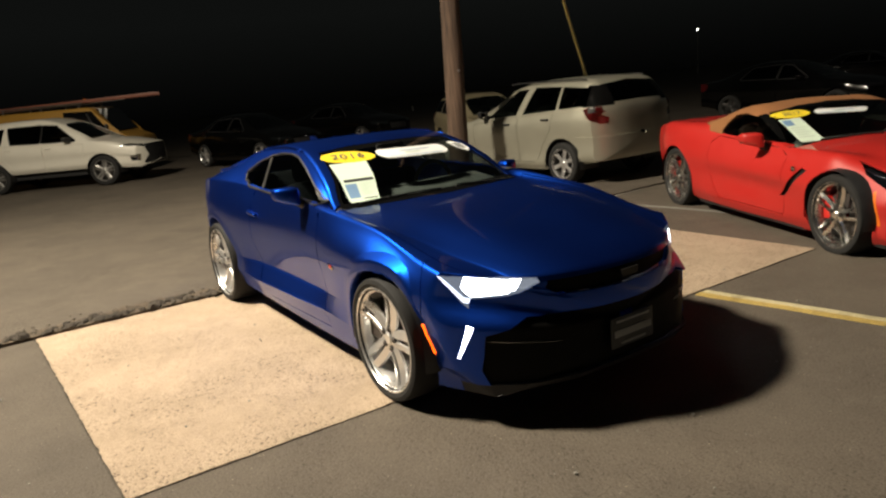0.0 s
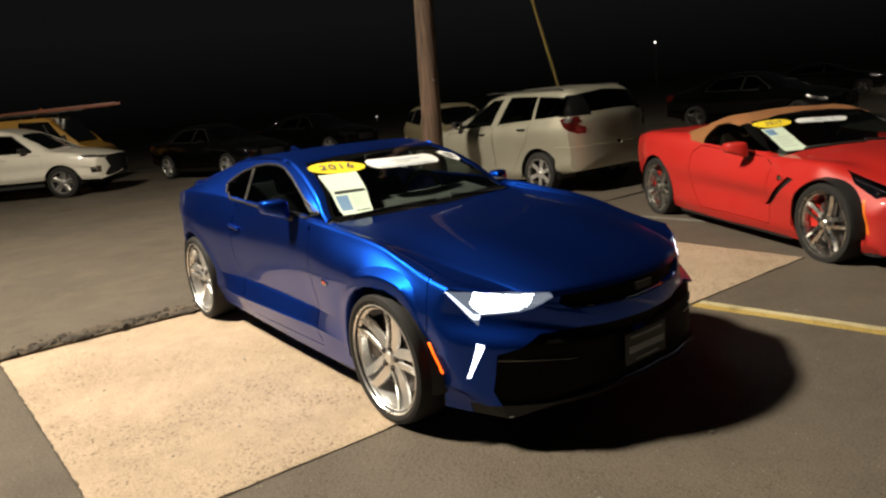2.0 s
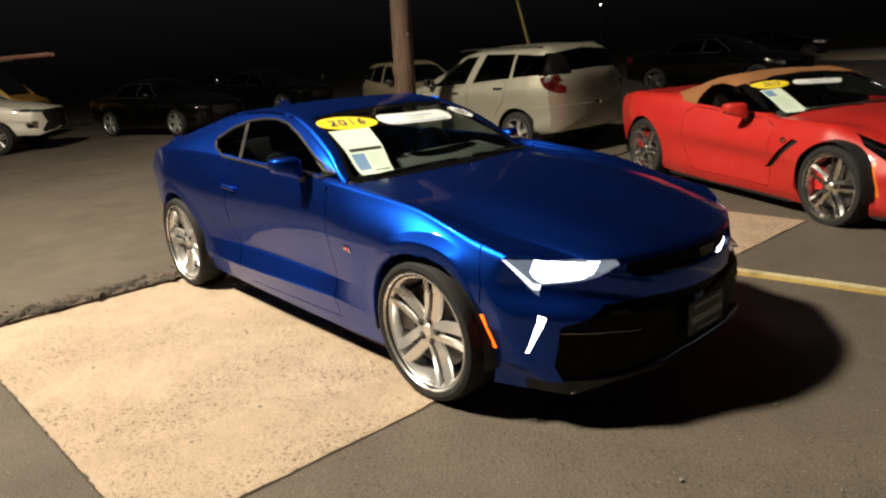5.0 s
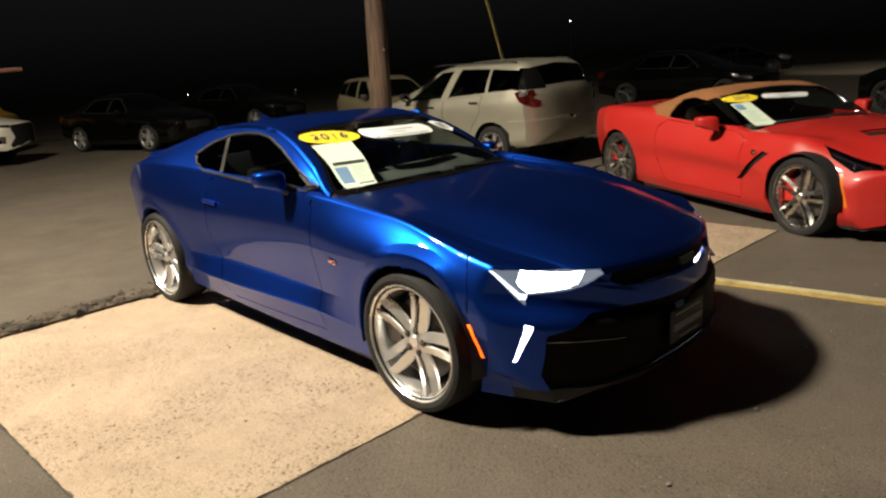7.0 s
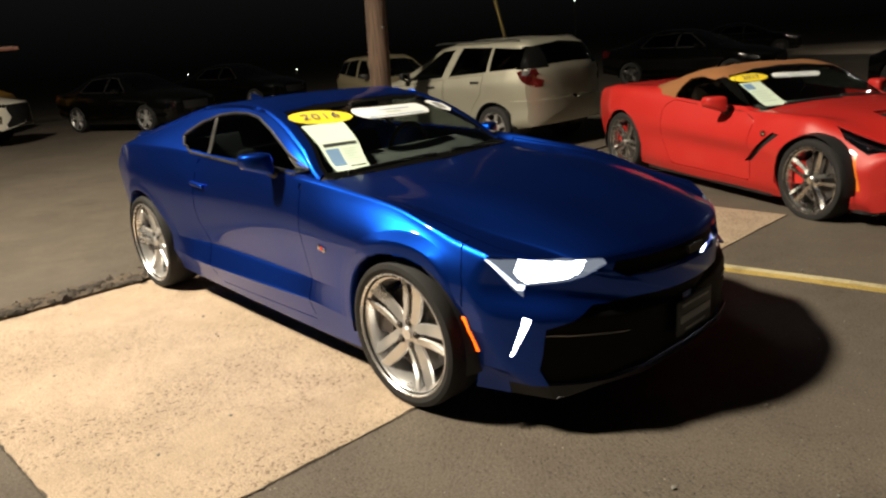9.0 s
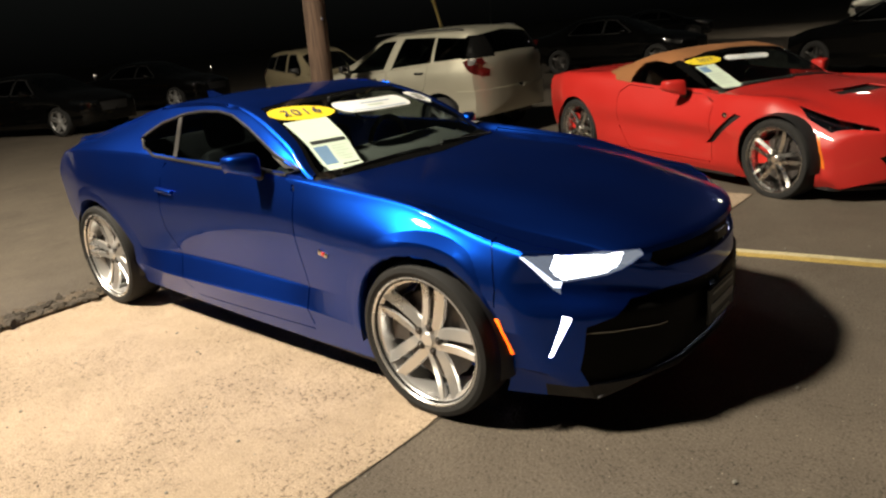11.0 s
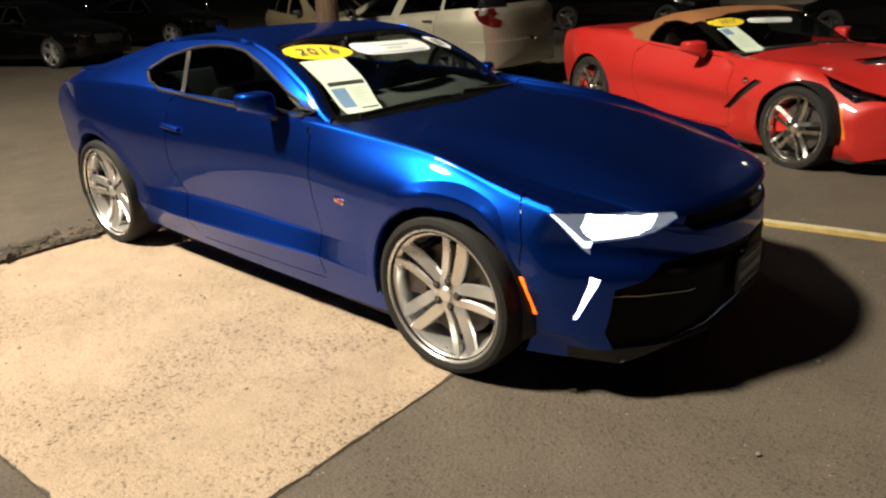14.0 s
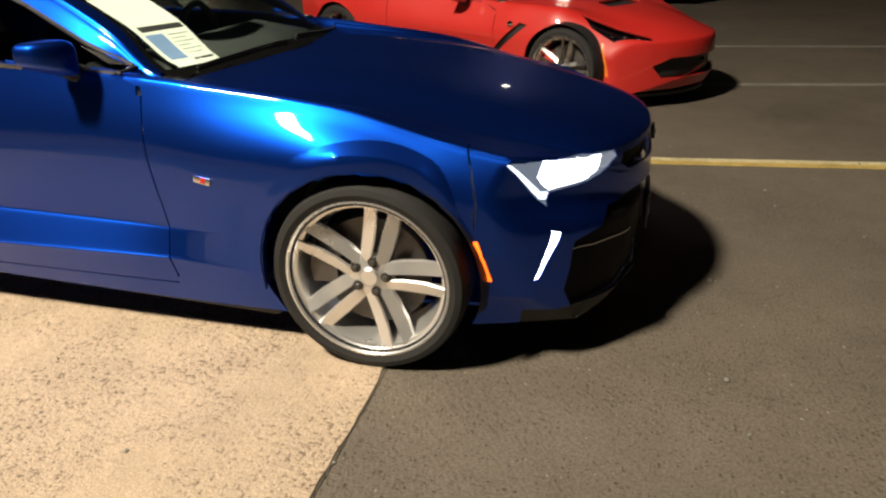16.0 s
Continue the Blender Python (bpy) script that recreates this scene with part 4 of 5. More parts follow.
    regions = [
        ("gap", "top", [(.86, -.6), (.45, -.76), (-.2, -.795), (-.74, -.80), (-.70, -.72), (-.62, -.3), (-.55, .1), (1.2, .1)], lambda c, n: n.z > .3 and c.x > -.8 and c.z > .6),
        ("hood", "top", grown([(.86, -.6), (.45, -.76), (-.2, -.795), (-.74, -.80), (-.70, -.72), (-.62, -.3), (-.55, .12), (1.3, .12)], -.006), lambda c, n: n.z > .3 and c.x > -.8 and c.z > .6),
        ("cowl", "top", [(-.545, .1), (-.60, -.3), (-.69, -.70), (-.765, -.77), (-.80, -.72), (-.72, -.3), (-.64, .1)], lambda c, n: c.z > .8 and c.x > -.9),
        ("frit", "front", SCREEN, lambda c, n: -1.6 < c.x < -.5 and n.x > .15),
        ("windscreen", "front", grown(SCREEN, -.022), lambda c, n: -1.6 < c.x < -.5 and n.x > .15),
        ("rear_window", "front", [(.1, 1.10), (-.5, 1.095), (-.55, 1.12), (-.47, 1.235), (.1, 1.26)], lambda c, n: c.x < -2.2 and n.z > .3),
        ("side_window", "side", glass_line, side_of),
        ("trim", "side", pillar, lambda c, n: side_of(c, n) and inside((c.x, c.z), glass_line)),
        ("gap", "side", door, side_of),
        ("door", "side", grown(door, -.006), side_of),
        ("hole", "side", ring(-.008, .335, .384), lambda c, n: c.y < -.6),
        ("hole", "side", ring(-2.811, .335, .390), lambda c, n: c.y < -.5),
        ("marker", "side", [(.338, .516), (.358, .516), (.408, .350), (.381, .350)], side_of),
        ("rear_marker", "side", [(-3.40, .50), (-3.34, .50), (-3.34, .46), (-3.40, .46)], side_of),
        ("gap", "side", [(.290, .87), (.296, .87), (.338, .72), (.358, .62), (.352, .555), (.346, .555), (.352, .62), (.332, .72)], lambda c, n: c.y < -.78),
        ("headlight_bowl", "front", headlight, front),
        ("light_guide", "front", guide, front),
        ("lamp_unit", "front", lit, front),
        ("lamp_edge", "front", edge, front),
        ("grille", "front", [(.1, .70), (-.44, .695), (-.46, .66), (-.40, .625), (.1, .61)], front),
        # lower grille and valance spread over painted nose, blackened for its shade
        ("grille", "front", [(.1, .530), (-.56, .540), (-.745, .47), (-.765, .30), (-.72, .17), (-.60, .10), (.1, .10)], front),
        ("valance", "side", [(.47, .02), (.50, .225), (1.2, .235), (1.2, .02)], lambda c, n: c.x > .40),
        ("daylamp", "front", [(-.778, .522), (-.800, .526), (-.836, .362), (-.829, .360)], front),
    ]
    pt = skin(bm, regions)
    pt["headlight"] = pt["headlight_bowl"].copy()
    rules = {
        "lamp_unit": ("lamp_unit", HEADLIGHT, True, -.006, .012, "bright white lit lamp unit"),
        "light_guide": ("light_guide", LENS_GREY, True, -.005, .012, "grey lamp reflector with a faint added glow"),
        "lamp_edge": ("lamp_edge", LIGHT_GUIDE, True, -.003, .012, "lit edge of the headlight"),
        "frit": ("windscreen_border", FRIT, False, -.003, .005, "black ceramic windscreen border"),
        "hood": ("hood", BLUE, False, 0, .012, ""),
        "cowl": ("cowl", BLACK_TRIM, False, -.012, .01, "black plastic cowl"),
        "windscreen": ("windscreen", CLEAR_GLASS, False, -.004, .004, "clear laminated windscreen"),
        "rear_window": ("rear_window", DARK_GLASS, False, -.004, .004, ""),
        "trim": ("window_trim", SATIN, True, -.003, .01, "satin metal window surround"),
        "side_window": ("side_window", DARK_GLASS, True, -.008, .004, "dark tinted glass"),
        "door": ("door", BLUE, True, 0, .012, ""),
        "marker": ("side_marker", AMBER, True, .006, .014, "lit amber side marker"),
        "rear_marker": ("rear_marker", RED_LIT, True, .002, .01, "red rear side marker"),
        "headlight_bowl": ("headlight_bowl", LENS_GREY, True, -.004, .02, ""),
        "headlight": ("headlight", LAMP_GLASS, True, .001, .003, "clear lens over a lit white lamp"),
        "grille": ("grille", GRILLE_BLACK, False, (-.03, 0, 0), .01, "black mesh grille"),
        "valance": ("front_valance", BLACK_TRIM, False, -.002, .012, "lower valance set black for the shaded nose"),
        "daylamp": ("daytime_lamp", DRL, True, -.004, .012, "lit white vertical daytime lamp"),
    }
    made = finish(car, pt, rules, BLUE)
    for side in (-1, 1):
        arch_liner(car, -.008, .335, .384, side, .40, .925)
        arch_liner(car, -2.811, .335, .390, side, .40, .925)
        wheel(car, (-.006, side * .836, .340), .340, .281, .238, 5, ALLOY, side, True, IRON, 0, spin=14, dish=.022)
        wheel(car, (-2.811, side * .822, .340), .340, .281, .262, 5, ALLOY, side, True, IRON, spin=-14, dish=.022)
        mirror_part(car, -1.05 if side < 0 else -1.10, .965, 1.03 if side < 0 else .955, BLUE, side, .84)
        # flared wheel arches: a flat band that runs into the fender
        for cx, r in ((-.008, .384), (-2.811, .390)):
            skin_obs = made["body"] + made["door"]
            near_in, near_out = on_skin(skin_obs, "side", ring(cx, .335, r + .014, 56, -8, 188)), on_skin(skin_obs, "side", ring(cx, .335, r + .092, 56, -8, 188))
            bm, rows = bmesh.new(), []
            wide = knots((-8, .2), (34, .2), (62, 1), (188, 1)) if cx > -1 else knots((-8, 1), (188, 1))
            high = knots((-8, 0), (34, 0), (62, .9), (110, 1), (145, .25), (170, 0), (188, 0)) if cx > -1 else knots((-8, 0), (30, .1), (60, .6), (120, .6), (160, .1), (188, 0))
            for k, (a, b) in enumerate(zip(near_in, near_out)):
                if not (a and b and a[0].y < -.55 and b[0].y < -.55):
                    continue
                t = radians(-8 + 196 * k / 56)
                ya, yb = -a[0].y, -b[0].y
                yf = max(ya + .006, min(.955, yb + .032))
                w, h = wide(math.degrees(t)), high(math.degrees(t))
                yf, yb = ya + .005 + (yf - ya - .006) * h, ya + (yb - ya) * (w - .2) / .8
                prof = ((r - .002, yf - .09), (r - .002, yf - .010), (r + .004, yf), (r + .040 * w, yf - .001), (r + .058 * w, yf - .006), (r + .074 * w, (yf + yb) / 2 - .001), (r + .092 * w, yb - .001))
                rows.append([bm.verts.new((cx + q * math.cos(t), side * y, .335 + q * math.sin(t))) for q, y in prof])
            for p, q in zip(rows, rows[1:]):
                for j in range(len(p) - 1):
                    bm.faces.new((p[j], p[j + 1], q[j + 1], q[j]))
            part("arch_flare", bm, BLUE, car, "flared edge of the wheel arch")
        # window surround, mirror triangle
        pane = made["side_window"] + made["trim"] + made["body"] + made["door"]
        hits = on_skin(pane, "side", glass_line + glass_line[:1])
        bm = bmesh.new()
        tube(bm, [Vector((h[0].x, -side * h[0].y, h[0].z)) for h in hits if h], .0085, 8)
        part("window_surround", bm, SATIN, car, "satin metal window surround")
        hits = on_skin(pane, "side", [(-.90, .985), (-.965, .992), (-1.09, 1.045)])
        bm = bmesh.new()
        face = [bm.verts.new((h[0].x, -side * h[0].y + side * .004, h[0].z)) for h in hits]
        bm.faces.new(face)
        bmesh.ops.solidify(bm, geom=bm.faces[:], thickness=.006)
        part("mirror_sail", bm, SATIN, car, "grey triangular trim at the mirror")
        # fender badge, handle, lower vent
        bm = bmesh.new()
        box(bm, (.062, .008, .027), (-.565, side * .938, .652), .004, Matrix.Rotation(radians(12), 4, "Y"))
        badge = part("fender_badge", bm, CHROME, car, "small chrome and red fender badge")
        bm = bmesh.new()
        box(bm, (.020, .01, .020), (-.56, side * .9395, .652), .003, Matrix.Rotation(radians(12), 4, "Y"))
        part("badge_inlay", bm, BRAKE_RED, badge)
        bm = bmesh.new()
        box(bm, (.17, .035, .028), (-1.93, side * .905, .838), .012, Matrix.Rotation(radians(4), 4, "Y"), 3)
        part("door_handle", bm, BLUE, made["door"][0 if side < 0 else 1])
        # black bar added under the sill, where there is only shadow
        bm = bmesh.new()
        box(bm, (1.95, .05, .07), (-1.35, side * .835, .178), .02, Matrix.Rotation(radians(1.8), 4, "Y"))
        part("sill_shadow_bar", bm, BLACK_TRIM, car)
    bm = bmesh.new()
    prism(bm, [(-2.62, 1.18), (-2.42, 1.24), (-2.50, 1.275), (-2.61, 1.305), (-2.65, 1.305)], "y", -.012, .012)
    part("roof_antenna", bm, BLUE, car, "blue shark-fin aerial")
    # front plate and emblem, splitter
    bm = bmesh.new()
    box(bm, (.012, .31, .155), (.900, 0, .380), .006)
    plate = part("licence_plate", bm, PLATE, car, "dark dealer plate with pale print")
    for k, (w, z) in enumerate(((.24, .055), (.27, -.005), (.18, -.055))):
        bm = bmesh.new()
        box(bm, (.004, w, .035 if k == 1 else .012), (.908, 0, .380 + z), .001)
        part("plate_bar", bm, PLATE_INK, plate)
    bm = bmesh.new()
    prism(bm, [(-.055, -.018), (.055, -.018), (.062, .018), (-.062, .018)], "x", .888, .902)
    bmesh.ops.translate(bm, vec=(0, 0, .665), verts=bm.verts[:])
    part("front_emblem", bm, DARK_METAL, car)
    # chrome strip put in for headlight light caught by the grille edge
    for side in (-1, 1):
        bm = bmesh.new()
        hits = on_skin(made["body"] + made["grille"], "front", [(side * (.74 - .32 * i / 8), .440 - .030 * i / 8) for i in range(9)])
        tube(bm, [h[0] + Vector((.004, 0, 0)) for h in hits if h], [.0015] + [.004] * (len([h for h in hits if h]) - 2) + [.0015], 6)
        part("grille_glint", bm, CHROME_DARK, car, "thin chrome strip for the glint along the lower grille edge")
    # cabin
    tub(car, -2.9, -.7, .74, .25, .62)
    bm = bmesh.new()
    box(bm, (.42, 1.40, .20), (-.98, 0, .86), .07, Matrix.Rotation(radians(8), 4, "Y"))
    part("dashboard", bm, DASH, car)
    for y in (-.36, .36):
        bumper_seat(car, -1.75, y, CABIN, 1.13)
    bm = bmesh.new()
    box(bm, (.16, 1.15, .45), (-2.65, 0, .82), .06, Matrix.Rotation(radians(-20), 4, "Y"))
    part("rear_seat", bm, CABIN, car)
    bm = bmesh.new()
    lathe(bm, [(.165, -.014), (.185, -.014), (.195, 0), (.185, .014), (.165, .014)], 28)
    bmesh.ops.transform(bm, matrix=Matrix.Translation((-1.28, .36, .90)) @ Matrix.Rotation(radians(-65), 4, "Z").to_4x4() @ Matrix.Rotation(radians(0), 4, "X"), verts=bm.verts[:])
    bmesh.ops.rotate(bm, cent=(-1.28, .36, .90), matrix=Matrix.Rotation(radians(-25), 3, "Z"), verts=bm.verts[:])
    part("steering_wheel", bm, CABIN, car)
    bm = bmesh.new()
    box(bm, (.03, .24, .07), (-1.28, 0, 1.225), .02)
    part("rear_view_mirror", bm, BLACK_TRIM, car)
    for a, b in (((-.63, -.60), (-.54, -.02)), ((-.56, .12), (-.57, .62))):
        bm = bmesh.new()
        hits = on_skin(made["windscreen"] + made["cowl"] + made["frit"] + made["hood"], "top", [(a[0] + (b[0] - a[0]) * i / 8 - .10, a[1] + (b[1] - a[1]) * i / 8) for i in range(9)])
        tube(bm, [h[0] + Vector((.006, 0, .008)) for h in hits if h], .0055, 6)
        part("wiper", bm, BLADE, car)
    return car, made


coupe, coupe_parts = blue_coupe()
WS = coupe_parts["windscreen"] + coupe_parts["frit"] + coupe_parts["body"] + coupe_parts["cowl"]
year_sticker(WS, [(-.588, 1.243), (-.210, 1.231), (-.210, 1.166), (-.588, 1.177)], "2016", coupe)


def price_sheet(obs, quad, parent, plain_head=False):
    """A printed sheet behind the windscreen, with a dark title band and a blue panel."""
    sheet = decal("price_sheet", obs, "front", quad, SQUARE, 0.003, PAPER, parent, "pale green printed price sheet")
    if plain_head:
        decal("blue_panel", obs, "front", quad, rect(.06, .06, .46, .30), 0.0045, PAPER_BLUE, sheet, "grey blue printed panel")
        for k in range(5):
            decal("text_bar", obs, "front", quad, rect(.10, .40 + k * .10, (.85, .70, .88, .62, .80)[k], .425 + k * .10), 0.0045, PAPER_GREY, sheet, fine=4)
        return sheet
    decal("title_band", obs, "front", quad, rect(.10, .43, .95, .50), 0.0045, PAPER_DARK, sheet, "dark title band")
    decal("blue_panel", obs, "front", quad, rect(.08, .55, .42, .91), 0.0045, PAPER_BLUE, sheet, "blue printed panel")
    for k in range(6):
        decal("text_bar", obs, "front", quad, rect(.50, .57 + k * .055, (.93, .82, .90, .75, .93, .85)[k], .58 + k * .055), 0.0045, PAPER_GREY, sheet, fine=4)
    decal("text_bar", obs, "front", quad, rect(.48, .93, .94, .955), 0.0045, PAPER_DARK, sheet, fine=4)
    return sheet


def banner(obs, quad, parent):
    """A white lozenge banner with lines of print too small to read."""
    b = decal("banner_sticker", obs, "front", quad, pill(.10), 0.004, PAPER_WHITE, parent, "white lozenge windscreen banner")
    decal("banner_bar", obs, "front", quad, rect(.30, .30, .75, .36), 0.0055, PAPER_BLUE, b, fine=4)
    decal("banner_bar", obs, "front", quad, rect(.34, .50, .56, .62), 0.0055, PAPER_GREY, b, fine=4)
    decal("banner_bar", obs, "front", quad, rect(.10, .84, .88, .90), 0.0055, PAPER_BLUE, b, fine=4)
    return b


price_sheet(WS, [(-.574, 1.175), (-.310, 1.172), (-.448, .964), (-.632, .960)], coupe)
banner(WS, [(-.19, 1.226), (.40, 1.205), (.40, 1.150), (-.19, 1.172)], coupe)
dealer = decal("service_sticker", WS, "front", [(.47, 1.212), (.595, 1.20), (.60, 1.13), (.47, 1.148)], [(0, .1), (.4, 0), (.9, .25), (1, .75), (.7, 1), (.2, .7)], .004, PAPER_WHITE, coupe, "white and dark irregular window sticker")
for k in range(3):
    decal("sticker_bar", WS, "front", [(.47, 1.212), (.595, 1.20), (.60, 1.13), (.47, 1.148)], rect(.25, .25 + k * .18, .75, .35 + k * .18), .0055, PAPER_DARK, dealer, fine=4)


# ---- the red convertible ----


def red_convertible():
    car = stand("convertible", "bright red two-seat sports convertible with closed tan soft top", "car", (0.650, 3.870), -26.3)
    car.location.z = -.018
    L = [
        (knots((-3.56, .70), (-3.0, .84), (-2.2, .86), (-.6, .85), (.3, .86), (.90, .74)), knots((-3.56, .32), (-2.71, .20), (-2.2, .15), (-.5, .13), (.90, .14))),
        (knots((-3.56, .74), (-3.0, .90), (-2.2, .90), (-1.3, .88), (-.6, .89), (.3, .91), (.90, .80)), knots((-3.56, .42), (-2.2, .26), (-.5, .23), (.90, .22))),
        (knots((-3.56, .78), (-3.0, .92), (-2.5, .925), (-2.0, .89), (-1.3, .855), (-.8, .875), (-.3, .925), (.3, .925), (.90, .80)), knots((-3.56, .60), (-2.2, .46), (-.5, .42), (.3, .40), (.90, .34))),
        (knots((-3.56, .78), (-3.1, .92), (-2.6, .938), (-2.0, .91), (-1.3, .885), (-.8, .905), (-.2, .935), (.2, .93), (.6, .88), (.90, .80)), knots((-3.56, .78), (-2.8, .72), (-2.0, .64), (-1.0, .58), (0, .59), (.90, .45))),
        (knots((-3.56, .72), (-3.1, .84), (-2.6, .86), (-2.0, .82), (-1.3, .79), (-.8, .80), (-.2, .83), (.3, .81), (.6, .76), (.90, .70)), knots((-3.56, .90), (-3.1, .945), (-2.6, .945), (-2.0, .885), (-1.4, .825), (-.8, .79), (-.3, .80), (0, .795), (.3, .735), (.6, .65), (.90, .54))),
        (knots((-3.56, .55), (-3.0, .62), (-2.6, .60), (-2.2, .62), (-1.8, .615), (-1.4, .63), (-1.05, .695), (-.78, .745), (-.5, .70), (0, .58), (.90, .5)), knots((-3.56, .92), (-3.1, .965), (-2.72, .965), (-2.4, .975), (-2.2, 1.005), (-2.0, 1.06), (-1.8, 1.10), (-1.6, 1.115), (-1.3, 1.065), (-1.05, .945), (-.78, .81), (-.4, .795), (0, .775), (.4, .70), (.90, .555))),
        (knots((-3.56, .28), (-2.6, .30), (-1.4, .30), (-.6, .34), (.90, .25)), knots((-3.56, .925), (-3.1, .965), (-2.72, .975), (-2.4, 1.02), (-2.0, 1.115), (-1.6, 1.152), (-1.32, 1.112), (-1.0, .975), (-.66, .835), (-.4, .825), (0, .79), (.4, .715), (.90, .56))),
        (knots((-3.56, 0), (.90, 0.0)), knots((-3.56, .925), (-3.1, .965), (-2.72, .978), (-2.4, 1.025), (-2.0, 1.125), (-1.6, 1.165), (-1.34, 1.13), (-1.0, .99), (-.62, .84), (-.4, .83), (0, .79), (.4, .715), (.90, .56))),
    ]
    bm = out_facing(shell(L, .86, -3.56, .58, .25, .94, 110, 5, .38, .65, (.03, .05), 1.95))
    win = rounded([(-.86, .838), (-1.5, .852), (-1.87, .882), (-1.885, .95), (-1.81, 1.055), (-1.64, 1.078), (-1.36, 1.04)], .03)
    top_line = [(-1.20, 1.00), (-1.44, 1.015), (-1.64, 1.045), (-1.775, 1.03), (-1.855, .945), (-1.85, .872), (-2.08, .898), (-2.14, .945), (-2.42, .992), (-2.60, 1.06), (-2.4, 1.4), (-1.1, 1.4)]
    door = rounded([(-.66, .22), (-.70, .74), (-.86, .80), (-1.5, .828), (-1.87, .860), (-1.99, .78), (-1.98, .45), (-1.8, .22)], .05)
    front = lambda c, n: c.x > .2 and n.x > .05
    up = lambda c, n: n.z > .25
    regions = [
        ("soft_top", "side", top_line, lambda c, n: c.z > .86),
        ("pillar", "side", [(-.70, .795), (-.86, .835), (-1.42, 1.01), (-1.44, 1.045), (-1.36, 1.075), (-1.2, 1.05), (-.74, .85)], lambda c, n: c.y < -.5 and -1.45 < c.x < -.7 and c.z > .8),
        ("pillar", "front", [(.1, .86), (-.40, .842), (-.69, .815), (-.765, .81), (-.665, 1.035), (-.61, 1.086), (-.3, 1.122), (.1, 1.138)], lambda c, n: -1.45 < c.x < -.5 and n.x > .15 and c.z > .9),
        ("windscreen", "front", [(.1, .860), (-.40, .842), (-.69, .815), (-.74, .82), (-.645, 1.025), (-.60, 1.072), (-.3, 1.105), (.1, 1.12)], lambda c, n: -1.45 < c.x < -.5 and n.x > .15),
        ("side_window", "side", win, side_of),
        ("gap", "side", door, side_of),
        ("door", "side", grown(door, -.006), side_of),
        ("hole", "side", ring(0, .33, .352), lambda c, n: c.y < -.5),
        ("hole", "side", ring(-2.71, .345, .370), lambda c, n: c.y < -.5),
        ("vent", "side", [(-.42, .668), (-.33, .655), (-.66, .398), (-.75, .388)], side_of),
        ("marker", "side", [(.312, .55), (.332, .55), (.378, .42), (.404, .285), (.380, .285), (.352, .42)], side_of),
        ("headlight_bowl", "top", [(.06, -.735), (.20, -.785), (.40, -.765), (.64, -.57), (.60, -.53), (.38, -.645), (.20, -.70)], lambda c, n: n.z > .05 and c.z > .45),
        ("hood_vent", "top", [(.10, -.30), (.14, .1), (-.04, .1), (-.06, -.25)], up),
        ("grille", "front", [(.1, .43), (-.44, .43), (-.57, .37), (-.50, .275), (.1, .265)], front),
    ]
    pt = skin(bm, regions)
    pt["headlight"] = pt["headlight_bowl"].copy()
    rules = {
        "soft_top": ("soft_top", TAN, False, .004, .012, "closed tan canvas soft top"),
        "windscreen": ("windscreen", CLEAR_GLASS, False, -.004, .004, "clear laminated windscreen"),
        "side_window": ("side_window", DARK_GLASS, True, -.01, .004, "dark tinted glass"),
        "door": ("door", RED, True, 0, .012, ""),
        "pillar": ("windscreen_pillar", FRIT, True, 0, .012, "gloss black windscreen pillar"),
        "vent": ("fender_vent", BLACK_TRIM, True, (0, .03, 0), .01, "black slanted fender vent"),
        "marker": ("side_marker", AMBER_OFF, True, .002, .01, "amber side marker"),
        "headlight_bowl": ("headlight_bowl", GLOSS_BLACK, True, (-.01, 0, -.04), .01, ""),
        "headlight": ("headlight", LAMP_GLASS, True, -.002, .004, "unlit clear headlight lens"),
        "hood_vent": ("hood_vent", BLACK_TRIM, False, (0, 0, -.025), .01, "black hood vent"),
        "grille": ("grille", BLACK_TRIM, False, (-.05, 0, 0), .01, "black grille opening"),
    }
    made = finish(car, pt, rules, RED)
    made["vent"][1].location.y = -.06
    for side in (-1, 1):
        arch_liner(car, 0, .33, .352, side, .40, .915)
        arch_liner(car, -2.71, .345, .370, side, .40, .915)
        wheel(car, (0, side * .79, .327), .327, .264, .245, 5, CHROME_DARK, side, True, BRAKE_RED, spin=10, slim=.62)
        wheel(car, (-2.71, side * .775, .342), .342, .272, .285, 5, CHROME_DARK, side, True, BRAKE_RED, spin=25, slim=.62)
        mirror_part(car, -1.10, .95, .862, RED, side)
        h = made["headlight"][0 if side < 0 else 1]
        for k, (x, y) in enumerate(((.36, .715), (.45, .655), (.53, .60))):
            bm = bmesh.new()
            bmesh.ops.create_icosphere(bm, subdivisions=2, radius=.022, matrix=Matrix.Translation((x, side * y, on_skin(made["headlight_bowl"], "top", [(x, side * y)])[0][0].z + .014 if on_skin(made["headlight_bowl"], "top", [(x, side * y)])[0] else .6)))
            part("projector", bm, CHROME, h)
        # added black bar for the shadow below the red sill
        bm = bmesh.new()
        box(bm, (1.85, .04, .05), (-1.35, side * .835, .135), .015)
        part("sill_shadow_bar", bm, BLACK_TRIM, car)
        bm = bmesh.new()
        box(bm, (.05, .01, .04), (-.50, side * .918, .655), .012)
        part("fender_badge", bm, CHROME, car)
    bm = bmesh.new()
    pts = [(.84 - .58 * (abs(y) / .94) ** 1.95, y) for y in [-.78 + 1.56 * i / 30 for i in range(31)]]
    prism(bm, [(x - .02, y) for x, y in pts] + [(x - .14, y) for x, y in pts[::-1]], "z", .12, .145)
    part("front_splitter", bm, BLACK_TRIM, car)
    tub(car, -2.5, -.75, .72, .2, .55)
    bm = bmesh.new()
    box(bm, (.40, 1.30, .18), (-1.02, 0, .72), .06)
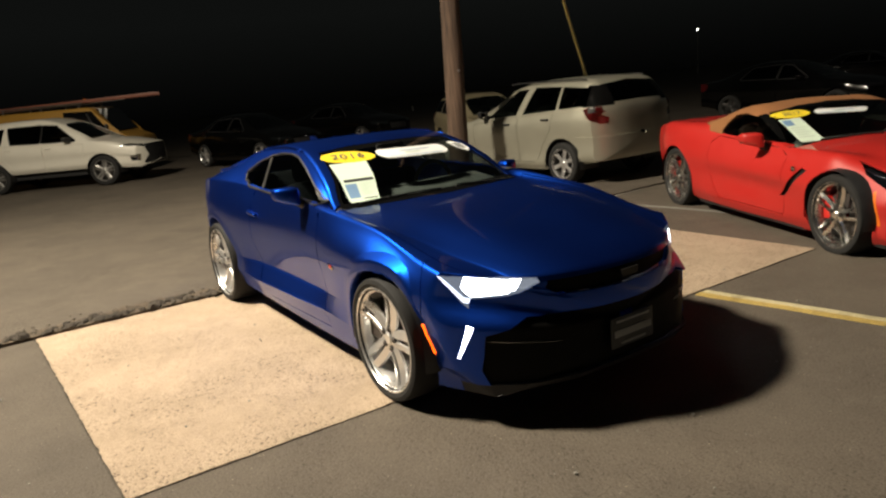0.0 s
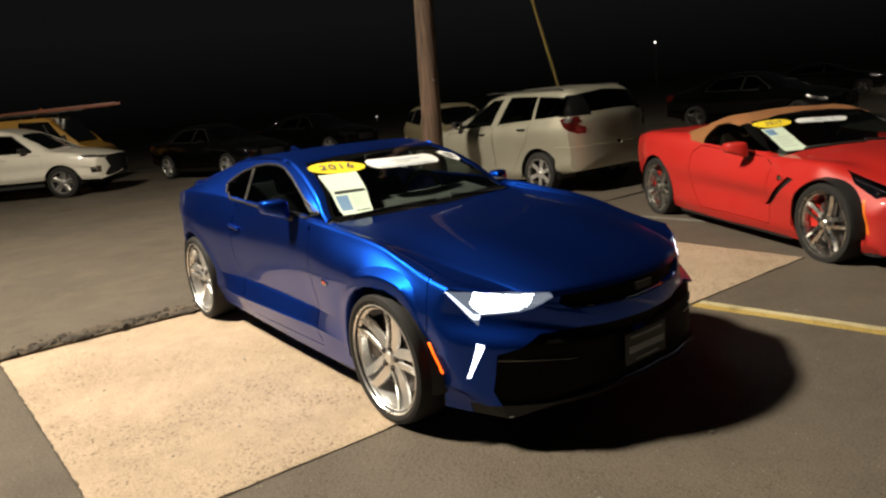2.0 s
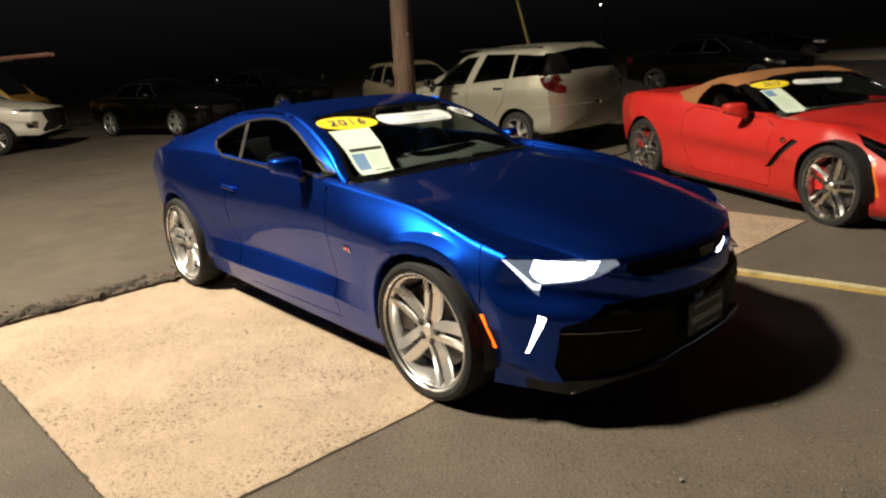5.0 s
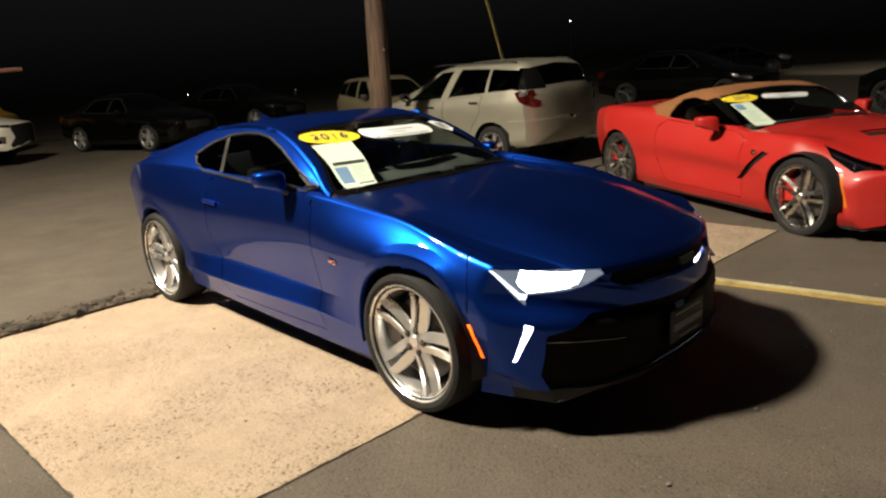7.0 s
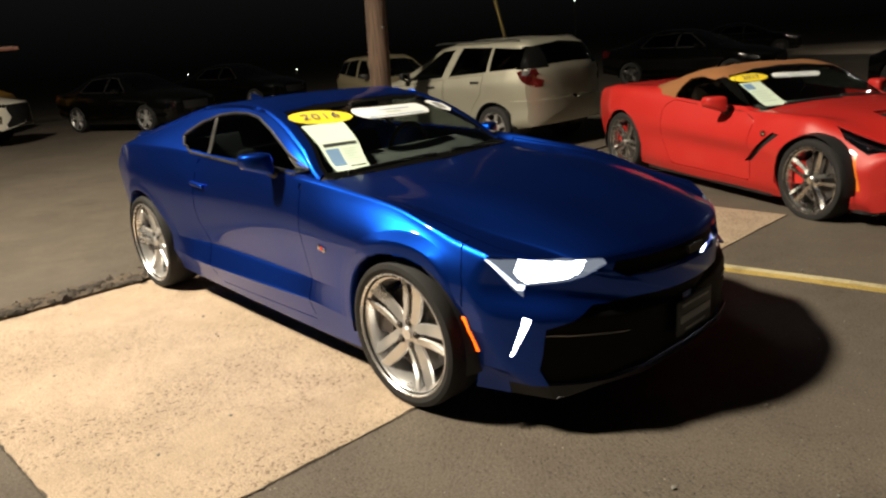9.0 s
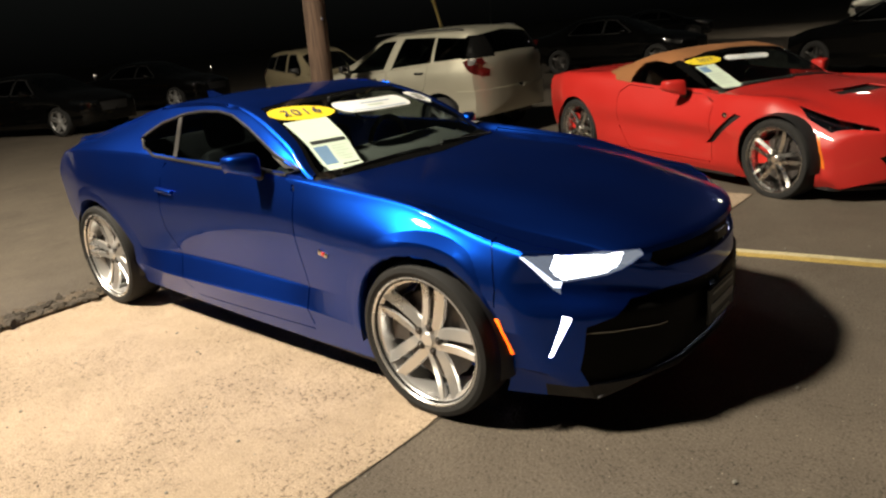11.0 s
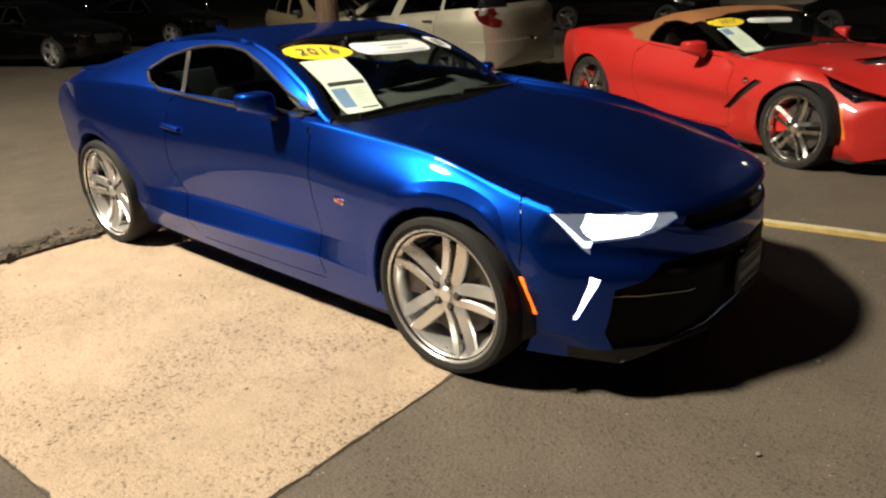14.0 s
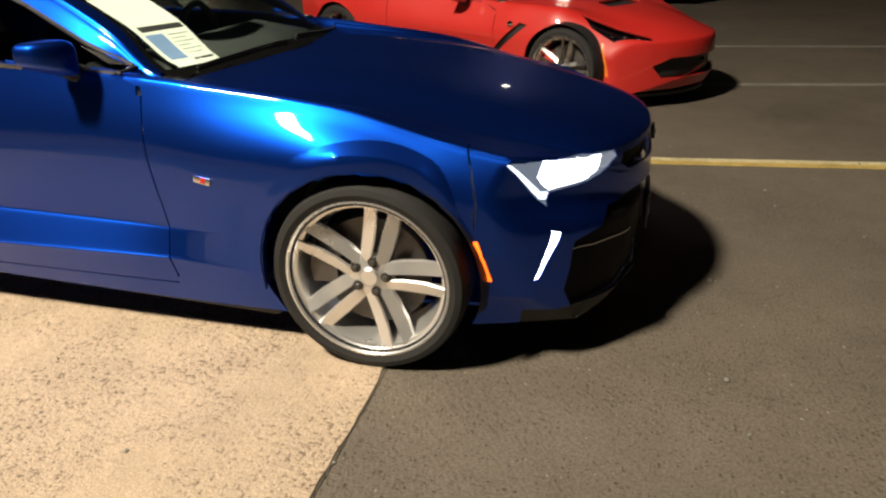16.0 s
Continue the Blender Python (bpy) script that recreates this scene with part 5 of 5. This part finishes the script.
    part("dashboard", bm, DASH, car)
    for y in (-.36, .36):
        bumper_seat(car, -1.72, y, TAN_SEAT, 1.02)
    for a, b in (((-.66, -.50), (-.58, .05)), ((-.64, .10), (-.62, .55))):
        bm = bmesh.new()
        hits = on_skin(made["windscreen"] + made["body"], "top", [(a[0] + (b[0] - a[0]) * i / 8 - .08, a[1] + (b[1] - a[1]) * i / 8) for i in range(9)])
        tube(bm, [q[0] + Vector((.01, 0, .014)) for q in hits if q], .009, 6)
        part("wiper", bm, BLADE, car)
    return car, made


convertible, convertible_parts = red_convertible()
CS = convertible_parts["windscreen"] + convertible_parts["body"] + convertible_parts["pillar"] + convertible_parts["soft_top"]
year_sticker(CS, [(-.65, 1.083), (-.30, 1.092), (-.30, 1.028), (-.65, 1.018)], "2017", convertible)
price_sheet(CS, [(-.632, 1.015), (-.435, 1.022), (-.440, .838), (-.630, .830)], convertible, True)
banner(CS, [(-.235, 1.078), (.30, 1.055), (.225, 1.018), (-.28, 1.040)], convertible)

# ---- the other cars ----


def plain_lines(nose, tail, sill, half, mid, belt, top, roof_y, drop):
    """Lines of an everyday car. half, belt, top, roof_y and drop are curves along x."""
    at = lambda f, k=1.0, d=0.0: (lambda x: f(x) * k + d)
    return [
        (at(half, 1, -.07), lambda x: sill(x)),
        (at(half, 1, -.02), lambda x: sill(x) + .10),
        (at(half, 1, -.025), lambda x: sill(x) + .26),
        (half, lambda x: belt(x) - .20),
        (at(half, 1, -.055), belt),
        (roof_y, lambda x: top(x) - drop(x)),
        (at(roof_y, .52), lambda x: top(x) - .22 * drop(x)),
        (lambda x: 0.0, top),
    ]


def everyday_car(name, label, place, heading, paint, spec, group="", wheel_metal=None, detail=True):
    """A hatchback, crossover or saloon from its outlines."""
    car = stand(name, label, "car", place, heading, group)
    base, r, arch = spec["base"], spec["tyre"], spec["arch"]
    nose, tail = spec["nose"], spec["tail"]
    L = plain_lines(nose, tail, spec["sill"], spec["half"], .45, spec["belt"], spec["top"], spec["roof_y"], spec["drop"])
    bm = out_facing(shell(L, nose, tail, spec.get("bow", .30), spec.get("bow_rear", .22), .9, 70, 4, .5, .7, (.04, .02), rear_pow=spec.get("rear_pow", 2.6)))
    regions = [
        ("windscreen", "front", spec["screen"], lambda c, n: spec["screen_x"][0] < c.x < spec["screen_x"][1] and n.x > .15),
        ("rear_window", "front", spec["back"], lambda c, n: c.x < spec["back_x"] and n.x < -.15),
    ]
    for w in spec["windows"]:
        regions.append(("frame", "side", grown(w, .02), side_of))
    if "rear_trim" in spec:
        regions.append(("rear_trim", "side", spec["rear_trim"], lambda c, n: c.y < -.45))
    for w in spec["windows"]:
        regions.append(("side_window", "side", w, side_of))
    for d in spec["doors"]:
        regions += [("gap", "side", d, lambda c, n: side_of(c, n) and not any(inside((c.x, c.z), grown(w, .02)) for w in spec["windows"]))]
        regions += [("door", "side", grown(d, -.006), lambda c, n: side_of(c, n) and not any(inside((c.x, c.z), grown(w, .02)) for w in spec["windows"]))]
    regions += [
        ("hole", "side", ring(0, r, arch), lambda c, n: c.y < -.45),
        ("hole", "side", ring(-base, r, arch), lambda c, n: c.y < -.45),
        ("headlight", "front", spec["headlight"], lambda c, n: c.x > .2 and n.x > .08),
        ("tail_light", "side", spec["tail_light"], lambda c, n: c.y < -.66),
        ("grille", "front", spec["grille"], lambda c, n: c.x > .3 and n.x > .2),
    ]
    if "bumper" in spec:
        regions.append(("bumper", "side", spec["bumper"], lambda c, n: c.x < -2.9))
    if "tail_clear" in spec:
        regions.append(("tail_clear", "side", spec["tail_clear"], lambda c, n: c.y < -.60))
    if "fog" in spec:
        regions.append(("fog_lamp", "front", spec["fog"], lambda c, n: c.x > .2 and n.x > .08))
    pt = skin(bm, regions)
    rules = {
        "windscreen": ("windscreen", CLEAR_GLASS, False, -.004, .004, ""),
        "rear_window": ("rear_window", PRIVACY_GLASS, False, -.004, .004, ""),
        "frame": ("window_frame", spec.get("frame", BLACK_TRIM), True, -.002, .012, ""),
        "side_window": ("side_window", PRIVACY_GLASS, True, -.008, .004, "dark tinted glass"),
        "rear_trim": ("rear_pillar_trim", FRIT, True, .001, .012, "gloss black rear pillar"),
        "door": ("door_panel", paint, True, 0, .012, ""),
        "headlight": ("headlight", spec.get("lens", CHROME), True, -.004, .01, "unlit headlight"),
        "bumper": ("rear_bumper", paint, False, .022, .03, ""),
        "tail_clear": ("clear_tail_lens", CHROME_DARK, True, .005, .012, "clear lens of the tail light"),
        "tail_light": ("tail_light", RED_LENS, True, .004, .012, "red tail light"),
        "grille": ("grille", BLACK_TRIM, False, (-.02, 0, 0), .01, "black grille"),
        "fog_lamp": ("fog_lamp", CHROME, True, -.004, .01, ""),
    }
    made = finish(car, pt, rules, paint)
    y = spec["track"]
    for side in (-1, 1):
        for x in (0, -base):
            arch_liner(car, x, r, arch, side, .36, y + .10)
            wheel(car, (x, side * y, r), r, spec["rim"], .215, spec["spokes"], wheel_metal or ALLOY_GREY, side, spec.get("twin", False), None, lugs=False, spin=spec.get("spin", 0))
        mx, mz = spec["mirror"]
        mirror_part(car, mx, y + .16, mz, spec.get("mirror_paint", paint), side)
        for hx, hz in spec["handles"]:
            bm = bmesh.new()
            hy = spec["half"](hx)
            box(bm, (.17, .035, .03), (hx, side * (hy - .005), hz), .012)
            part("door_handle", bm, spec.get("handle_paint", paint), car)
    tub(car, spec["cabin"][0], spec["cabin"][1], y - .06, .28, .62)
    bm = bmesh.new()
    box(bm, (.4, 2 * y - .2, .2), (spec["cabin"][1] - .15, 0, spec["mirror"][1] - .14), .06)
    part("dashboard", bm, DASH, car)
    for sy in (-.36, .36):
        bumper_seat(car, spec["cabin"][1] - 1.05, sy, CABIN, spec["mirror"][1] + .22)
    return car, made


HATCH = dict(
    base=2.67, tyre=.312, arch=.378, nose=.86, tail=-3.46, track=.765, rim=.222, spokes=6, twin=False, spin=10,
    sill=knots((-3.46, .34), (-2.6, .24), (-2, .20), (0, .20), (.86, .22)),
    half=knots((-3.46, .835), (-3.0, .875), (-2, .885), (-.4, .885), (.3, .87), (.86, .80)),
    belt=knots((-3.46, 1.08), (-2.8, 1.07), (-1.5, 1.0), (-.5, .95), (.2, .90), (.86, .74)),
    top=knots((-3.46, 1.10), (-3.40, 1.25), (-3.22, 1.45), (-3.0, 1.525), (-2.4, 1.555), (-1.8, 1.55), (-1.35, 1.475), (-.8, 1.22), (-.22, 1.0), (.3, .93), (.86, .78)),
    roof_y=knots((-3.46, .62), (-2.2, .60), (-1.2, .60), (-.3, .68), (.3, .62), (.86, .55)),
    drop=knots((-3.46, .04), (-2.2, .08), (-1.2, .08), (-.3, .04), (.86, .03)),
    screen=[(.1, 1.045), (-.62, 1.01), (-.54, 1.38), (-.4, 1.43), (.1, 1.455)], screen_x=(-1.5, 0.1),
    back=[(.1, 1.18), (-.62, 1.16), (-.54, 1.42), (.1, 1.47)], back_x=-2.9,
    windows=[rounded([(-.80, 1.0), (-1.60, 1.04), (-1.76, 1.43), (-1.46, 1.42)], .03), rounded([(-1.76, 1.05), (-2.535, 1.10), (-2.535, 1.43), (-1.92, 1.45)], .03), rounded([(-2.585, 1.105), (-3.14, 1.135), (-3.14, 1.385), (-2.58, 1.425)], .03)],
    doors=[rounded([(-.50, .32), (-.48, .92), (-1.66, 1.02), (-1.68, .32)], .04), rounded([(-1.70, .32), (-1.68, 1.02), (-2.5, 1.075), (-2.46, .80), (-2.28, .60), (-2.1, .32)], .04)],
    headlight=[(-.48, .78), (-.72, .84), (-.80, .72), (-.52, .66)], grille=[(.1, .66), (-.42, .66), (-.40, .56), (.1, .55)],
    bow_rear=.24, rear_pow=3.4, bumper=[(-3.02, .70), (-3.7, .70), (-3.7, .36), (-3.02, .36)],
    tail_light=rounded([(-3.10, 1.085), (-3.20, 1.115), (-3.6, 1.12), (-3.6, .87), (-3.36, .88), (-3.20, .97)], .03), tail_clear=[(-3.18, 1.11), (-3.30, 1.115), (-3.33, 1.04), (-3.20, 1.03)],
    mirror=(-.85, 1.06), handles=((-1.40, .905), (-2.35, .965)), handle_paint=BLACK_TRIM, mirror_paint=BLACK_TRIM, cabin=(-2.9, -.5), frame=SILVER, rear_trim=[(-3.08, 1.115), (-3.6, 1.13), (-3.6, 1.40), (-3.08, 1.415)],
)
hatch, hatch_parts = everyday_car("hatchback", "silver five-door hatchback parked beside the wooden pole", (-7.27, 5.65), 179, SILVER, HATCH, wheel_metal=ALLOY)
# fuel flap and roof rails
HB = hatch_parts["body"]
flap = [(-2.79, 1.0), (-2.97, 1.0), (-2.97, .85), (-2.79, .85)]
decal("fuel_flap_gap", HB, "side", [(-2.780, 1.01), (-2.98, 1.01), (-2.98, .84), (-2.780, .84)], rounded(SQUARE, .12), .0015, BLACK_TRIM, hatch)
decal("fuel_flap", HB, "side", flap, rounded(SQUARE, .12), .004, SILVER, hatch)
for side in (-1, 1):
    bm = bmesh.new()
    tube(bm, [(-1.3, side * .60, 1.515), (-1.5, side * .605, 1.53), (-2.9, side * .605, 1.515), (-3.0, side * .60, 1.50)], .011, 6)
    part("roof_rail", bm, BLACK_TRIM, hatch)

CROSSOVER = dict(
    base=2.725, tyre=.36, arch=.41, nose=1.02, tail=-3.72, track=.79, rim=.25, spokes=5, twin=True, spin=8,
    sill=knots((-3.72, .50), (-2.7, .46), (-2, .44), (0, .44), (.5, .40), (1.02, .36)),
    half=knots((-3.72, .80), (-3.2, .90), (-2, .92), (-.4, .92), (.3, .91), (1.02, .80)),
    belt=knots((-3.72, 1.16), (-2.8, 1.15), (-1.5, 1.09), (-.5, 1.06), (.2, 1.02), (1.02, .86)),
    top=knots((-3.72, 1.12), (-3.6, 1.3), (-3.35, 1.55), (-3.0, 1.66), (-2.2, 1.715), (-1.6, 1.71), (-1.1, 1.61), (-.6, 1.36), (-.15, 1.13), (.3, 1.07), (1.02, .92)),
    roof_y=knots((-3.72, .62), (-2.2, .62), (-1.2, .63), (-.3, .72), (.3, .68), (1.02, .58)),
    drop=knots((-3.72, .04), (-2.2, .08), (-1.2, .08), (-.3, .04), (1.02, .03)),
    screen=[(.1, 1.17), (-.66, 1.13), (-.57, 1.48), (-.4, 1.54), (.1, 1.56)], screen_x=(-1.3, 0.1),
    back=[(.1, 1.22), (-.6, 1.2), (-.54, 1.48), (.1, 1.52)], back_x=-3.1,
    windows=[rounded([(-.58, 1.115), (-1.43, 1.135), (-1.40, 1.53), (-1.08, 1.50)], .04), rounded([(-1.46, 1.135), (-2.20, 1.165), (-2.28, 1.54), (-1.42, 1.54)], .04), rounded([(-2.45, 1.17), (-2.98, 1.23), (-2.72, 1.47), (-2.38, 1.53)], .04)],
    doors=[rounded([(-.40, .42), (-.38, 1.03), (-1.40, 1.09), (-1.40, .42)], .04), rounded([(-1.42, .42), (-1.42, 1.09), (-2.40, 1.13), (-2.42, .80), (-2.25, .60), (-2.12, .42)], .04)],
    headlight=[(-.42, .89), (-.80, .95), (-.84, .88), (-.46, .81)], grille=[(.1, .90), (-.46, .89), (-.56, .80), (-.48, .62), (-.62, .48), (-.60, .40), (.1, .38)],
    fog=[(-.68, .66), (-.80, .67), (-.80, .52), (-.70, .50)],
    tail_light=[(-3.3, 1.10), (-3.5, 1.16), (-3.9, 1.16), (-3.9, .95), (-3.4, .95)],
    mirror=(-.75, 1.15), handles=((-1.26, .99), (-2.25, 1.03)), cabin=(-3.0, -.5), mirror_paint=BLACK_TRIM, lens=CHROME_DARK,
)
crossover, crossover_parts = everyday_car("crossover", "white crossover car parked on the asphalt lot", (-17.45, 0.80), 53, WHITE, CROSSOVER)
crossover.scale = (1.07, 1.07, 1.07)

SALOON = dict(
    base=2.75, tyre=.33, arch=.37, nose=.90, tail=-3.80, track=.77, rim=.245, spokes=5, twin=True, spin=4,
    sill=knots((-3.8, .38), (-2.7, .24), (-2, .2), (0, .2), (.9, .22)),
    half=knots((-3.8, .76), (-3.2, .88), (-2, .90), (-.4, .90), (.3, .89), (.9, .80)),
    belt=knots((-3.8, .98), (-2.8, 1.0), (-1.5, .96), (-.5, .92), (.2, .87), (.9, .72)),
    top=knots((-3.8, 1.0), (-3.3, 1.08), (-2.9, 1.2), (-2.4, 1.38), (-1.9, 1.44), (-1.5, 1.43), (-1.1, 1.34), (-.6, 1.12), (-.25, .98), (.3, .90), (.9, .76)),
    roof_y=knots((-3.8, .6), (-2.2, .56), (-1.2, .58), (-.4, .68), (.3, .64), (.9, .55)),
    drop=knots((-3.8, .03), (-2.2, .08), (-1.2, .08), (-.3, .04), (.9, .03)),
    screen=[(.1, 1.02), (-.62, .985), (-.52, 1.27), (-.4, 1.33), (.1, 1.36)], screen_x=(-1.4, 0.0),
    back=[(.1, 1.14), (-.5, 1.12), (-.46, 1.33), (.1, 1.37)], back_x=-2.3,
    windows=[rounded([(-.70, .985), (-1.45, 1.0), (-1.40, 1.33), (-1.18, 1.30)], .04), rounded([(-1.50, 1.0), (-2.45, 1.03), (-2.2, 1.30), (-1.46, 1.335)], .04)],
    doors=[rounded([(-.42, .32), (-.40, .90), (-1.46, .96), (-1.46, .32)], .04), rounded([(-1.48, .32), (-1.48, .96), (-2.45, .99), (-2.4, .7), (-2.2, .5), (-2.1, .32)], .04)],
    headlight=[(-.42, .74), (-.80, .79), (-.82, .70), (-.46, .65)], grille=[(.1, .70), (-.40, .70), (-.36, .5), (.1, .48)],
    tail_light=[(-3.4, .95), (-3.55, .98), (-4.0, .98), (-4.0, .80), (-3.5, .80)],
    mirror=(-.85, 1.0), handles=((-1.30, .86), (-2.3, .9)), cabin=(-2.6, -.5),
)
saloon, saloon_parts = everyday_car("saloon_car", "black saloon car with alloy wheels in the dark lot", (-15.55, 4.74), 16, BLACK, SALOON, "dark saloons in the far row", ALLOY)
copy_thing(saloon, pose(-17.75, 8.95, .022, 0, 0, 16))
dark_saloon, _ = everyday_car("saloon_car", "black saloon car in the unlit back of the lot", (-5.8, 15.6), 3, BLACK, dict(SALOON, handles=(), lens=GLOSS_BLACK), "dark saloons in the back", DARK_METAL)
copy_thing(dark_saloon, pose(-1.2, 13.2, 0, 0, 0, 152))
tan_hatch, _ = everyday_car("hatchback", "tan metallic hatchback parked behind the wooden pole", (-9.67, 7.75), -17, CHAMPAGNE, dict(HATCH, handles=(), frame=BLACK_TRIM))
tan_hatch.scale = (.90, .95, .90)
copy_thing(dark_saloon, pose(-10.9, 30.6, 0, 0, 0, 24))
lot_crossover, _ = everyday_car("crossover", "white crossover car under the lamp of the next lot", (-3.05, 28.3), -97, WHITE, CROSSOVER)


def van():
    """A yellow work van with ladders on its roof rack."""
    v = stand("work_van", "faded yellow work van with ladders on its roof rack", "van", (-20.80, 1.72), 60)
    bm = bmesh.new()
    prism(bm, [(.50, .42), (.53, .95), (.46, 1.08), (.12, 1.22), (-.02, 1.30), (-.52, 1.98), (-.75, 2.06), (-4.35, 2.08), (-4.45, 1.95), (-4.50, .45)], "y", -.98, .98)
    bmesh.ops.bevel(bm, geom=[e for e in bm.edges if abs(e.verts[0].co.y - e.verts[1].co.y) < .01], offset=.07, segments=3, profile=.5, affect="EDGES")
    part("body", bm, VAN_YELLOW, v)
    bm = bmesh.new()
    prism(bm, [(-.02, 1.30), (-.52, 1.97), (-.54, 1.98), (-.05, 1.31)], "y", -.90, .90)
    bmesh.ops.translate(bm, vec=(.035, 0, .025), verts=bm.verts[:])
    part("windscreen", bm, GLOSS_BLACK, v, "dark windscreen")
    for side in (-1, 1):
        bm = bmesh.new()
        prism(bm, [(-.16, 1.22), (-.60, 1.94), (-1.42, 1.97), (-1.45, 1.22)], "y", side * .975, side * .992)
        part("side_window", bm, GLOSS_BLACK, v, "dark cab window")
        bm = bmesh.new()
        tube(bm, [(-.55, side * .995, 1.30), (-.75, side * .995, 1.87)], .018, 6)
        part("window_bar", bm, STEEL, v)
        for x in (0, -3.5):
            wheel(v, (x, side * .84, .37), .37, .22, .23, 6, STEEL, side, False, None, lugs=False)
        bm = bmesh.new()
        tube(bm, [(-.9, side * .78, 2.20), (-4.3, side * .78, 2.20)], .025, 6)
        for x in (-1.0, -2.1, -3.2, -4.2):
            tube(bm, [(x, side * .86, 2.05), (x, side * .78, 2.20)], .02, 6)
        part("roof_rack_rail", bm, STEEL, v)
        bm = bmesh.new()
        box(bm, (.08, .12, .22), (-.22, side * 1.10, 1.42), .02)
        part("door_mirror", bm, BLACK_TRIM, v)
    for x in (-1.0, -2.1, -3.2, -4.2):
        bm = bmesh.new()
        tube(bm, [(x, -.8, 2.20), (x, .8, 2.20)], .02, 6)
        part("rack_bar", bm, STEEL, v)
    for k, (y0, z, x0, x1, mat) in enumerate(((-.60, 2.27, 1.25, -4.6, FIBRE), (.15, 2.27, -.1, -4.4, STEEL))):
        bm = bmesh.new()
        for y in (y0, y0 + .42):
            box(bm, (x0 - x1, .035, .09), ((x0 + x1) / 2, y, z), .006)
        for q in range(15):
            x = x1 + .2 + (x0 - x1 - .4) * q / 14
            tube(bm, [(x, y0, z), (x, y0 + .42, z)], .017, 6)
        ob = link(bm, "ladder", mat)
        ob.matrix_world = v.matrix_world @ pose(0, 0, 0, 0, -1.0, 0)
        tagged(ob, ("orange fibreglass ladder lying on the van's rack", "aluminium ladder lying on the van's rack")[k], "ladder")
    bm = bmesh.new()
    lathe(bm, [(.002, 0), (.06, 0), (.06, .06), (.03, .10), (.002, .11)], 12, closed=False)
    bmesh.ops.rotate(bm, cent=(0, 0, 0), matrix=Matrix.Rotation(radians(90), 3, "X"), verts=bm.verts[:])
    bmesh.ops.translate(bm, vec=(-1.0, -.3, 2.24), verts=bm.verts[:])
    part("beacon", bm, AMBER_OFF, v)
    return v


work_van = van()

# ---- utility pole ----
GUY_TOP = (-5.95, 4.10, 8.9)
bm = bmesh.new()
tube(bm, [(-5.95 + .0 * z, 3.80 + .035 * z, z) for z in (-.3, 0, 1, 2, 3, 4.5, 6, 7.5, 9)], [.165, .16, .155, .15, .145, .14, .135, .13, .125], 20)
pole = link(bm, "utility_pole", WOOD)
tagged(pole, "tall weathered brown wooden utility pole with a metal tag", "pole")
bm = bmesh.new()
tube(bm, [(-6.74, 8.05, 0), GUY_TOP], .011, 6)
guy = link(bm, "guy_wire", STEEL)
tagged(guy, "steel guy wire with a yellow guard, from pole to ground", "wire")
bm = bmesh.new()
tube(bm, [Vector((-6.74, 8.05, 0)).lerp(Vector(GUY_TOP), .02), Vector((-6.74, 8.05, 0)).lerp(Vector(GUY_TOP), .62)], .028, 8)
part("guard", bm, GUARD, guy, "yellow plastic guard tube")
bm = bmesh.new()
box(bm, (.012, .10, .035), (-5.79, 3.85, 1.84), .002, Matrix.Rotation(radians(35), 4, "Z"))
part("pole_tag", bm, STEEL, pole, "small metal tag")

# ---- the lamp post of the next lot ----
bm = bmesh.new()
tube(bm, [(-1.0, 24.8, 0), (-1.0, 24.8, 8.0), (-1.08, 24.9, 8.12), (-1.2, 25.05, 8.15)], [.09, .07, .06, .05], 10)
lot_post = link(bm, "lamp_post", STEEL)
tagged(lot_post, "tall grey steel lamp post lit in the next lot", "lamp post")
bm = bmesh.new()
box(bm, (.66, .42, .10), (-1.4, 25.3, 8.16), .02)
head = part("lamp_head", bm, STEEL, lot_post)
bm = bmesh.new()
box(bm, (.56, .32, .02), (-1.4, 25.3, 8.095), .004)
part("lens", bm, LOT_LENS, head, "bright lit lamp lens")

# ---- far lights ----
# first is a street lamp; three low ones are added for car glints
for x, y, z, r in ((-66.9, 92.8, 6.6, .10), (-54, 22.6, .7, .035), (-53, 25.5, .6, .035), (-50, 30.2, .4, .03)):
    bm = bmesh.new()
    tube(bm, [(x, y, 0), (x, y, z)], .06, 6)
    far = link(bm, "far_light_pole", STEEL)
    tagged(far, "distant bright point on a pole; low ones stand for car glints", "street lamp", "far street lamps")
    bm = bmesh.new()
    bmesh.ops.create_icosphere(bm, subdivisions=2, radius=r, matrix=Matrix.Translation((x, y, z)))
    part("light_ball", bm, FAR_GLOW, far, "small glowing ball")
